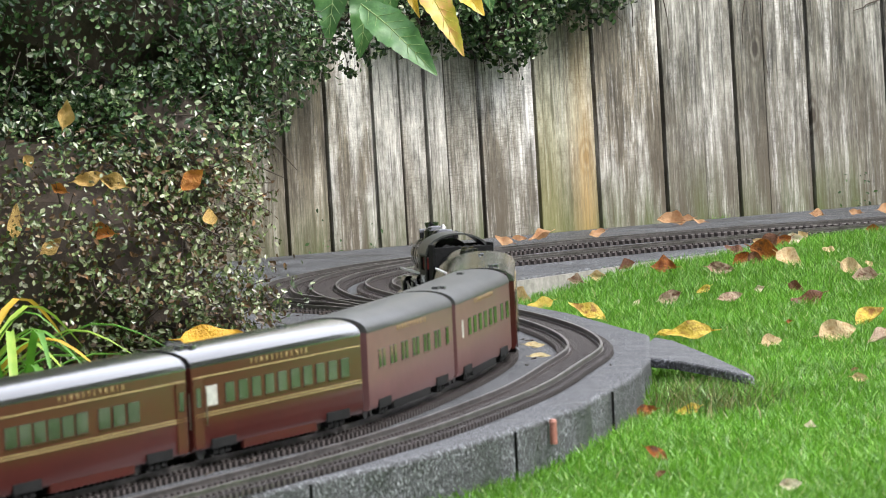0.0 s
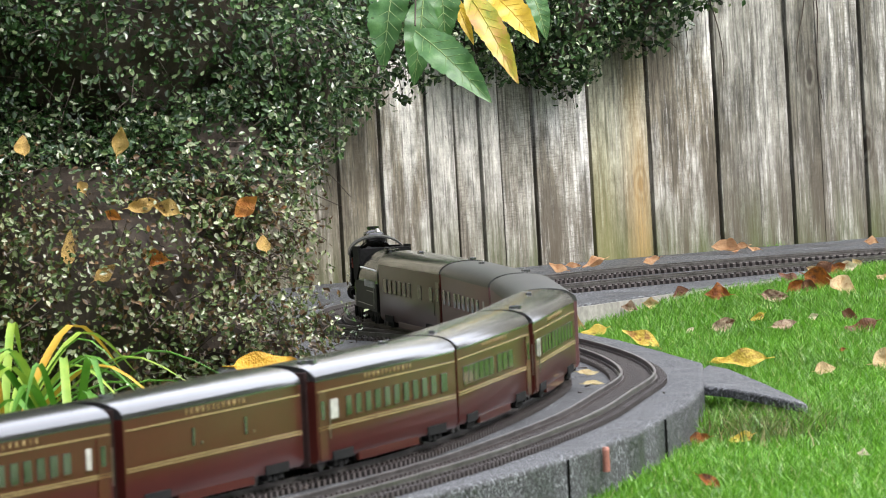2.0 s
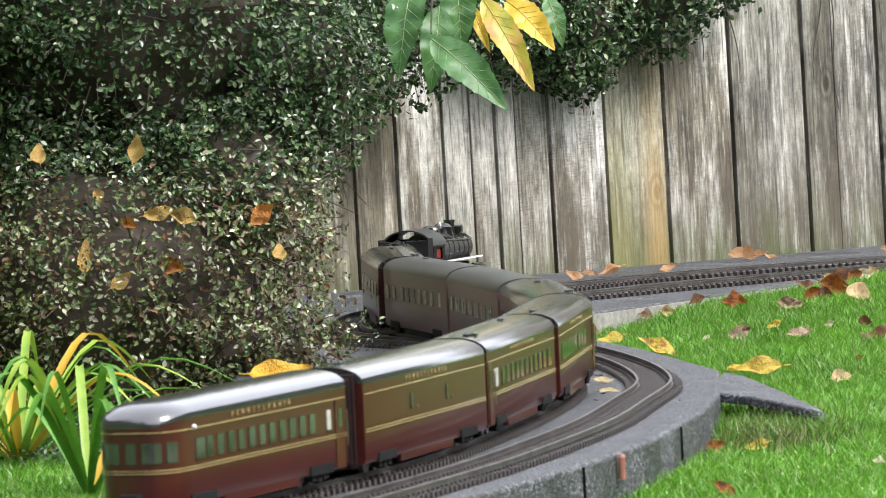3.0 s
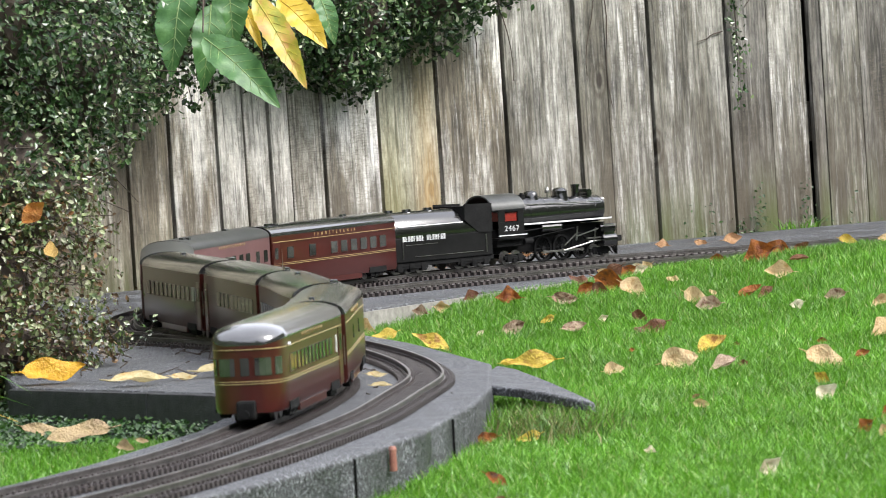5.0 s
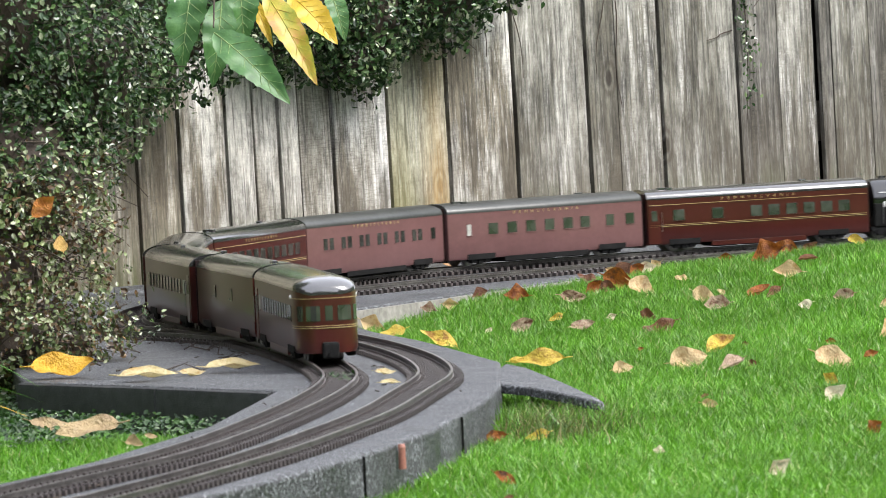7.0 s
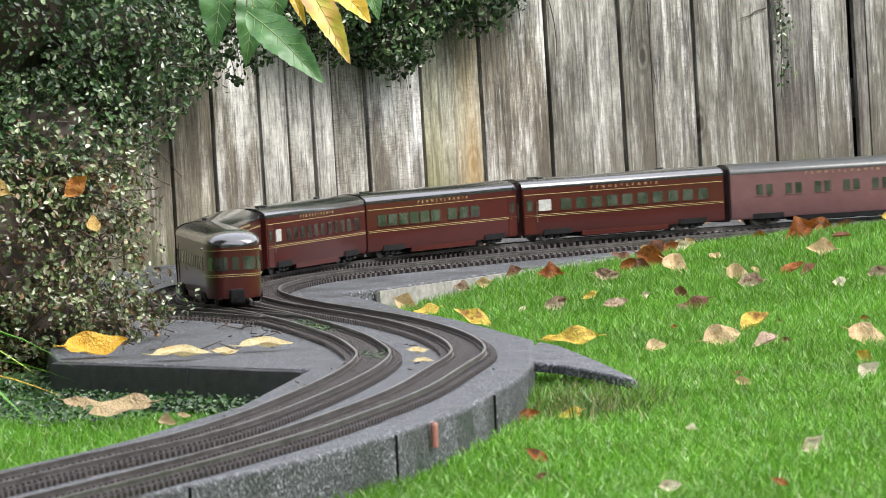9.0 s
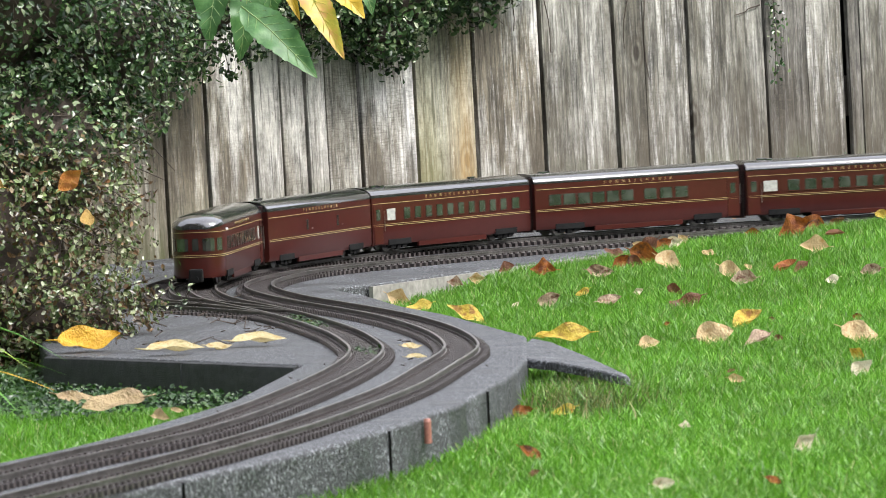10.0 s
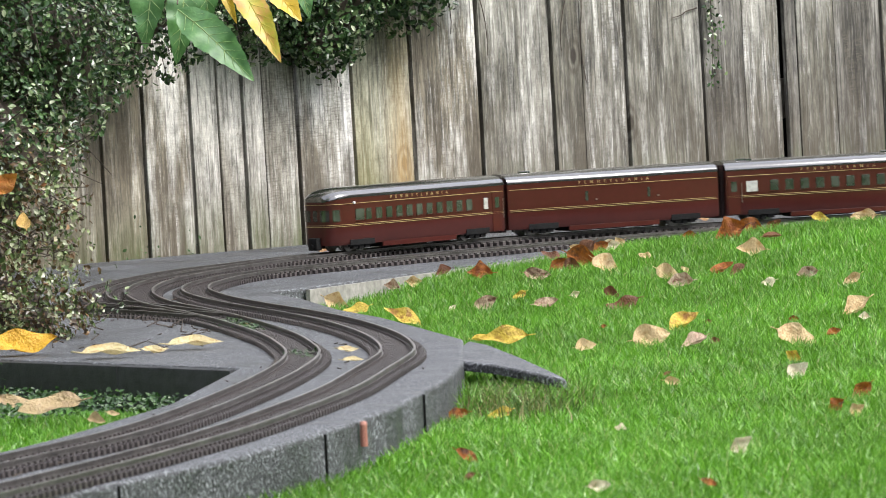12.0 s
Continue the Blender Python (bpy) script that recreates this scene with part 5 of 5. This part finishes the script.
def build_vine():
    """A climber coming down one joint of the fence, and bare hanging tendrils."""
    rng = np.random.default_rng(41)
    ob = tagged(new("fence_vine"), "thin leafy climber and bare tendrils on the fence", "climber")
    s = 1.722 + 0.018 * rng.normal(0, 1, 330)
    z = 0.27 + 0.55 * rng.random(330) ** 0.8
    p = np.array([fence_point(a, b, 0.013 + 0.012 * rng.random()) for a, b in zip(s, z)])
    leaf_cloud("foliage", p, np.tile([0.67, -0.74, 0.0], (len(p), 1)), 0.011, M_BUSH, rng, ob)
    s = np.r_[1.80 + 0.13 * rng.normal(0, 1, 1100), rng.uniform(0.0, 0.2, 120)]
    z = -0.055 + 0.055 * rng.random(len(s)) ** 1.6 * (1.2 + np.sin(s * 37) + np.sin(s * 83))
    p = np.array([fence_point(a, b, 0.012 + 0.03 * rng.random()) for a, b in zip(s, z)])
    leaf_cloud("foot_moss", p, np.tile([0.5, -0.6, 0.5], (len(p), 1)), 0.009, M_IVY, rng, ob, "dark green moss at the boards' foot")
    for s0, z0, run, length in ((1.715, 0.85, 0.004, 0.6), (0.99, 0.66, 0.05, 0.29), (1.29, 0.62, -0.03, 0.25), (1.31, 0.62, 0.02, 0.32), (0.92, 0.64, 0.01, 0.22), (1.85, 0.60, -0.09, 0.10), (1.68, 0.45, -0.08, 0.02)):
        bm = bmesh.new()
        last = Vector(fence_point(s0, z0, 0.013))
        for k in range(1, 9):
            u = k / 8
            q = Vector(fence_point(s0 + run * u + 0.008 * math.sin(7 * u + s0 * 9), z0 - length * u, 0.013))
            tube(bm, last, q, 0.0019 - 0.0009 * u, 0.0018 - 0.0009 * u, seg=5)
            last = q
        part("tendril", bm, M_TWIG, ob, "bare brown tendril")


build_vine()

# leaves caught in the shrub
for paint, x, z, size, turn in (("bush", -0.659, 0.249, 0.056, 40), ("bushtan", -0.847, 0.357, 0.055, 78), ("bushtan", -0.992, 0.357, 0.045, 95), ("bushtan", -0.907, 0.29, 0.032, 120), ("bushtan", -0.93, 0.197, 0.066, 86), ("bushtan", -0.816, 0.26, 0.06, 12), ("bushtan", -0.778, 0.251, 0.055, 160), ("bush", -0.86, 0.246, 0.036, 150), ("bush", -0.799, 0.178, 0.055, 165), ("bushtan", -0.879, 0.159, 0.052, 40), ("bushtan", -0.632, 0.192, 0.04, 100)):
    drop_leaf(paint, x, 8.565, z, size * 0.85, leaf_rng.uniform(50, 95), size > 0.062, turn, "leaves caught in the shrub")


M_VEIN = speckled("pale_leaf_vein", [(0.3, (0.16, 0.26, 0.08)), (0.7, (0.24, 0.34, 0.12))], 30.0, 0.5, 0.0)


def hang_leaf(parent, mat, base, tip, width, roll, label, name="leaf"):
    """A large leaf hanging from base to tip, its face towards the lawn, with raised veins."""
    base, tip = Vector(base), Vector(tip)
    length = (tip - base).length
    n, rows = 28, []
    bm = bmesh.new()

    def edge(u):
        return width / 2 * (math.sin(math.pi * u ** 0.75) ** 0.8 if 0 < u < 1 else 0.01) * (1 - 0.2 * u)

    def height(u, v):
        w = edge(u)
        return length * 0.10 * math.sin(u * 2.6) + abs(v) * w * 0.28 + w * (0.10 * abs(v) * math.sin(u * 26) + 0.08 * math.sin(u * 7 + 3 * v))

    for i in range(n + 1):
        u = i / n
        w = edge(u) * (1 + 0.05 * math.sin(i * 2.4))
        rows.append([bm.verts.new((length * u, v * w, height(u, v))) for v in (-1, -0.66, -0.33, 0, 0.33, 0.66, 1)])
    for p, q in zip(rows, rows[1:]):
        for k in range(6):
            bm.faces.new((p[k], q[k], q[k + 1], p[k + 1]))
    ob = smooth(part(name, bm, mat, parent, label), 80)
    bm = bmesh.new()
    for k in range(1, 9):
        for side in (-1, 1):
            u, v = k / 10, min(0.97, k / 10 + 0.11)
            tube(bm, (length * u, 0, height(u, 0) + 0.0006), (length * v, side * edge(v) * 0.8, height(v, 0.8) + 0.0006), 0.0007, 0.0003, seg=4)
    for k in range(10):
        tube(bm, (length * k / 10, 0, height(k / 10, 0) + 0.0005), (length * (k + 1) / 10, 0, height((k + 1) / 10, 0) + 0.0005), 0.0014 - 0.0001 * k, seg=5)
    part("vein", bm, M_VEIN if mat is M_BIG_GREEN else mat, ob, "raised leaf veins")
    x = (tip - base).normalized()
    z = Vector((math.sin(roll), -1.0, 0.25 * math.cos(roll)))
    z = (z - x * z.dot(x)).normalized()
    ob.matrix_basis = Matrix.Translation(base) @ Matrix((x, z.cross(x), z)).transposed().to_4x4()
    return ob


def build_broadleaf():
    ob = tagged(new("broadleaf_plant"), "large-leaved plant with green and yellow hanging leaves", "plant")
    hang_leaf(ob, M_BIG_GREEN, (-0.472, 10.50, 0.500), (-0.336, 10.46, 0.357), 0.078, 0.3, "large veined green leaf")
    hang_leaf(ob, M_BIG_GREEN, (-0.505, 10.60, 0.610), (-0.535, 10.56, 0.425), 0.085, -0.3, "large veined green leaf")
    hang_leaf(ob, M_BIG_GREEN, (-0.461, 10.65, 0.560), (-0.486, 10.62, 0.396), 0.070, 0.2, "large veined green leaf")
    hang_leaf(ob, M_BIG_GREEN, (-0.43, 10.72, 0.62), (-0.425, 10.70, 0.47), 0.075, 0.1, "large veined green leaf")
    hang_leaf(ob, M_BIG_YELLOW, (-0.335, 10.70, 0.565), (-0.248, 10.66, 0.463), 0.066, 0.4, "bright yellow leaf")
    hang_leaf(ob, M_BIG_TURNING, (-0.375, 10.55, 0.570), (-0.286, 10.50, 0.389), 0.060, 0.2, "yellow leaf turning brown at its edge")
    hang_leaf(ob, M_BIG_YELLOW, (-0.405, 10.75, 0.560), (-0.371, 10.72, 0.466), 0.026, 0.0, "narrow yellow leaf")
    hang_leaf(ob, M_BIG_GREEN, (-0.261, 10.80, 0.570), (-0.236, 10.78, 0.470), 0.045, 0.3, "dark green leaf")
    for a, b in (((-0.46, 10.9, 0.95), (-0.472, 10.50, 0.51)), ((-0.46, 10.9, 0.95), (-0.505, 10.60, 0.62)), ((-0.46, 10.9, 0.95), (-0.375, 10.55, 0.58)), ((-0.46, 10.9, 0.95), (-0.335, 10.70, 0.57)), ((-0.50, 11.62, 1.15), (-0.46, 10.9, 0.95))):
        bm = bmesh.new()
        tube(bm, a, b, 0.005 if a[1] > 11 else 0.003, 0.003 if a[1] > 11 else 0.0016, seg=7)
        part("stem", bm, M_TWIG, ob)
    return ob


build_broadleaf()


def build_strap_plant(x, y, count, seed, reach):
    rng = random.Random(seed)
    ob = tagged(new("strap_leaved_plant"), "clump of arching green and yellowing strap leaves", "plant", "strap-leaved clumps")
    for k in range(count):
        a = rng.uniform(0, 2 * math.pi)
        length, rise = reach * rng.uniform(0.7, 1.25), rng.uniform(0.09, 0.22)
        w = rng.uniform(0.009, 0.016)
        bm = bmesh.new()
        rows = []
        for i in range(11):
            u = i / 10
            r = length * u
            z = GROUND + rise * math.sin(min(u * 1.25, 1) * math.pi * 0.5) - 0.55 * rise * max(0.0, u - 0.55) ** 1.4 * 2.6
            half = w / 2 * (0.7 + 0.3 * math.sin(u * math.pi)) * (1 - u ** 4) + 0.0004
            c = Vector((x + math.cos(a) * r, y + math.sin(a) * r, z))
            s = Vector((-math.sin(a), math.cos(a), 0)) * half
            rows.append([bm.verts.new(c - s), bm.verts.new(c - Vector((0, 0, half * 0.45))), bm.verts.new(c + s)])
        for p, q in zip(rows, rows[1:]):
            for j in range(2):
                bm.faces.new((p[j], p[j + 1], q[j + 1], q[j]))
        smooth(part("blade", bm, STRAP_PAINTS[rng.choices((0, 1, 2), (5, 3, 2))[0]], ob), 60)
    return ob


STRAP_PAINTS = [mottled_leaf("strap_green", [(0.3, (0.05, 0.17, 0.015)), (0.7, (0.12, 0.28, 0.03))], scale=26.0), mottled_leaf("strap_lime", [(0.3, (0.16, 0.30, 0.03)), (0.7, (0.32, 0.42, 0.06))], scale=26.0), mottled_leaf("strap_yellow", [(0.3, (0.48, 0.34, 0.03)), (0.7, (0.58, 0.30, 0.04))], scale=26.0)]
build_strap_plant(-0.96, 7.85, 34, 2, 0.28)
build_strap_plant(-0.80, 7.25, 14, 6, 0.20)


def build_ivy():
    rng = np.random.default_rng(31)
    n = 11000
    p = np.c_[rng.uniform(-1.15, -0.28, n), rng.uniform(7.5, 8.6, n)]
    p = p[~inside(p, ROADBED) & (p[:, 1] > 7.78 + 0.08 * np.sin(p[:, 0] * 23))]
    z = GROUND + 0.012 + 0.018 * rng.random(len(p))
    ob = tagged(new("ground_ivy"), "low dark green ground cover beside the roadbed", "ground cover", kind="stuff")
    leaf_cloud("foliage", np.c_[p, z], np.tile([0, -0.5, 0.8], (len(p), 1)), 0.0085, M_IVY, rng, ob)


build_ivy()


# ---- small things ----
def build_litter():
    """Twigs, crumbs and a little moss under the shrub and between the rails."""
    rng = np.random.default_rng(77)
    ob = tagged(new("twig_litter"), "scattered twigs and crumbs of bark on the roadbed", "litter", kind="stuff")
    bm = bmesh.new()
    for k in range(230):
        c = Vector((rng.uniform(-0.95, -0.36), rng.uniform(8.35, 9.7), 0.002))
        if k > 170:
            c = Vector((*LAWN.beside(rng.uniform(2.2, 6.4), rng.uniform(-0.07, 0.20)), 0.003))
        a, l = rng.uniform(0, math.pi), rng.uniform(0.004, 0.03) * (1 if k <= 170 else 0.4)
        d = Vector((math.cos(a), math.sin(a), rng.uniform(0, 0.5))) * l
        tube(bm, c - d * 0.3 + Vector((0, 0, 0.002)), c + d, 0.0011, 0.0006, seg=4)
    part("twig", bm, M_TWIG, ob)["kind"] = "stuff"
    moss = tagged(new("moss"), "bright green moss tufts between the rails", "moss", kind="stuff")
    pts = []
    for s, n in ((5.02, 110), (5.12, 60), (4.25, 50), (4.92, 60)):
        for _ in range(n):
            q = TRAIN.beside(s + 0.035 * rng.normal(), 0.012 * rng.normal())
            pts.append((*q, 0.006 + 0.006 * rng.random()))
    pts = np.array(pts)
    leaf_cloud("tuft", pts, np.tile([0, -0.3, 0.9], (len(pts), 1)), 0.006, M_IVY, rng, moss)
    # a few sprigs reaching out of the shrub over the line
    sprig = tagged(new("sprig"), "thin leafy sprigs standing up beside the track", "sprig")
    for k in range(7):
        x, y = rng.uniform(-0.66, -0.52), rng.uniform(8.75, 9.2)
        last = Vector((x, y, 0.0))
        bm, leaves = bmesh.new(), []
        for j in range(5):
            q = last + Vector((rng.normal(0.006, 0.008), rng.normal(0, 0.008), rng.uniform(0.008, 0.018)))
            tube(bm, last, q, 0.0009, 0.0007, seg=4)
            leaves.append(tuple(q))
            last = q
        stem = part("stem", bm, M_TWIG, sprig)
        leaf_cloud("leaf_spray", np.array(leaves), np.tile([0, -0.6, 0.6], (len(leaves), 1)), 0.011, M_BUSH, rng, stem)


build_litter()


def build_peg():
    m = speckled("pink_plastic", [(0.3, (0.27, 0.105, 0.075)), (0.7, (0.37, 0.16, 0.12))], 60.0, 0.5, 0.1)
    ob = tagged(new("peg"), "small pink peg fixed to the roadbed's edge", "peg")
    bm = bmesh.new()
    tube(bm, (-0.1055, 6.795, -0.032), (-0.1055, 6.795, -0.006), 0.0048, 0.0044, seg=14)
    part("pin", bm, m, ob)
    bm = bmesh.new()
    tube(bm, (-0.1055, 6.795, -0.006), (-0.1055, 6.795, -0.002), 0.0052, 0.0036, seg=14)
    part("cap", bm, m, ob)


build_peg()


def build_edging_board():
    """The board along the front of the upper roadbed, its felt colour darkened for shade."""
    a, b = np.array([-0.684, 8.325]), np.array([-0.466, 8.067])
    c, e = np.array([-0.466, 8.067]), np.array([-0.297, 7.855])
    bm = bmesh.new()
    for p, q in ((a, b), (c, e)):
        d = (q - p) / np.linalg.norm(q - p)
        n = np.array([d[1], -d[0]])
        rings = []
        for k in range(9):
            u = p + (q - p) * k / 8
            o = 0.003 + 0.002 * math.sin(k * 1.7)
            rings.append([(*(u + n * 0.001), -0.064), (*(u + n * 0.001), -0.001), (*(u + n * (o + 0.004)), -0.003), (*(u + n * (o + 0.006)), -0.010), (*(u + n * (o + 0.006)), -0.064)])
        extrude_rings(bm, rings)
    smooth(tagged(mesh_object("edging_board", bm, speckled("shaded_bitumen_felt", [(0.3, (0.014, 0.0145, 0.016)), (0.7, (0.045, 0.046, 0.050))], 60.0, 0.6, 0.6)), "felt-covered board edging the upper roadbed", "edging", kind="structure"), 30)


build_edging_board()


def build_curb():
    """The thin cement edging of the far straight."""
    pts = [(-0.246, 9.968), (-0.109, 10.226), (0.015, 10.474), (0.235, 10.853), (0.471, 11.173), (0.80, 11.333)]
    line = glide(pts, 8, 4)
    bm = bmesh.new()
    rings = []
    for k, p in enumerate(line):
        d = line[min(k + 1, len(line) - 1)] - line[max(k - 1, 0)]
        d = d / np.linalg.norm(d)
        n = np.array([d[1], -d[0]])
        rings.append([(*(p + n * 0.001), -0.07), (*(p + n * 0.001), -0.004), (*(p + n * 0.009), -0.004), (*(p + n * 0.009), -0.07)])
    extrude_rings(bm, rings)
    tagged(mesh_object("curb", bm, M_CURB), "thin pale cement edging beside the lawn", "edging", kind="structure")


build_curb()


def build_joints():
    """Dark butt joints in the roadbed's face."""
    for x, y, turn in ((-0.0335, 7.23, 1.45), (-0.149, 6.646, 1.31), (-0.36, 6.053, 1.16)):
        bm = bmesh.new()
        box(bm, -0.0006, 0.0006, -0.0022, 0.0022, -0.060, -0.004)
        ob = mesh_object("joint", bm, M_UNDER)
        ob.matrix_basis = Matrix.Translation((x, y, 0)) @ Matrix.Rotation(turn, 4, "Z")
        tagged(ob, "dark butt joint in the roadbed's face", "joint", "roadbed joints", "structure")


build_joints()


def build_puff(seed):
    """A small cloud of fine droplets, no wider than the chimney when it leaves it."""
    rng = np.random.default_rng(seed)
    n = 700
    c = np.clip(rng.normal(0, 1, (n, 3)), -2, 2) * np.array([0.0085, 0.0085, 0.0105])
    d = rng.normal(0, 1, (n, 3, 3)) * 0.0008
    me = bpy.data.meshes.new("steam_puff")
    me.from_pydata((c[:, None, :] + d).reshape(-1, 3).tolist(), [], (np.arange(n)[:, None] * 3 + np.arange(3)).tolist())
    me.materials.append(M_STEAM)
    return tagged(new("steam_puff", me), "wisp of white steam rising from the locomotive", "steam", "steam puffs", "stuff")


M_STEAM = speckled("steam_droplets", [(0.3, grey(0.80)), (0.7, grey(0.9))], 20.0, 0.9, 0.0, dirt=0.05)
PUFF_TIMES = [0.86 + 0.012 * k for k in range(6)] + [1.36 + 0.011 * k for k in range(8)] + [2.315 + 0.0072 * k for k in range(26)] + [4.12 + 0.0072 * k for k in range(26)]
PUFFS = [build_puff(k) for k in range(len(PUFF_TIMES))]

# ---- movement ----
PITCH_OF_CARS = 0.5125


def tail(t):
    """How far the train's tail has come along its line."""
    return 0.3051 + 0.6108 * t - 0.00343 * t ** 2 + 0.000067 * t ** 3


def ride(ob, centre, wheelbase):
    """Run a vehicle along the train's line; centre: its distance ahead of the train's tail."""
    rows = []
    for k in range(0, 61):
        t = k * 0.2
        s = tail(t) + centre
        a, b = TRAIN.at(s - wheelbase / 2), TRAIN.at(s + wheelbase / 2)
        c = (a + b) / 2
        rows.append((t, pose(c[0], c[1], RAIL_TOP, 0, 0, math.degrees(math.atan2(b[1] - a[1], b[0] - a[0])))))
    walk(ob, rows)


def engine_spot(t, ahead):
    return TRAIN.at(tail(t) + 8 * PITCH_OF_CARS + 0.445 + ahead)


def steam(ob, start, seed):
    """A puff rides inside the boiler, leaves by the whistle, rises fast and drifts away."""
    rng = random.Random(seed)
    spread = (rng.uniform(-1, 1), rng.uniform(-1, 1))
    first = math.floor(start * FPS) / FPS
    out = engine_spot(start, -0.06)
    times = [0.4 * k for k in range(31) if 0.4 * k < first - 0.05] + [first] + [first + k / FPS for k in (1, 3, 6, 10, 16, 30)]
    times += [0.4 * k for k in range(31) if 0.4 * k > first + 1.05]
    rows = []
    for t in times:
        if t <= first:
            p = engine_spot(t, -0.06)
            rows.append((t, pose(p[0], p[1], RAIL_TOP + 0.098)))
        else:
            age = t - start
            rise = 2.3 * age if age < 0.5 else 1.15 + 0.3 * (age - 0.5)
            wide = 0.13 * min(age, 2.0)
            rows.append((t, pose(out[0] + spread[0] * wide - 0.04 * age, out[1] + spread[1] * wide, RAIL_TOP + 0.12 + rise)))
    walk(ob, rows)


def motions():
    for k, (ob, start) in enumerate(zip(PUFFS, PUFF_TIMES)):
        steam(ob, start, k)
    for i, ob in enumerate(CARS):
        ride(ob, (i + 0.5) * PITCH_OF_CARS, 0.33)
    ride(TENDER, 8 * PITCH_OF_CARS + 0.140, 0.15)
    ride(ENGINE, 8 * PITCH_OF_CARS + 0.140 + 0.305, 0.13)


motions()
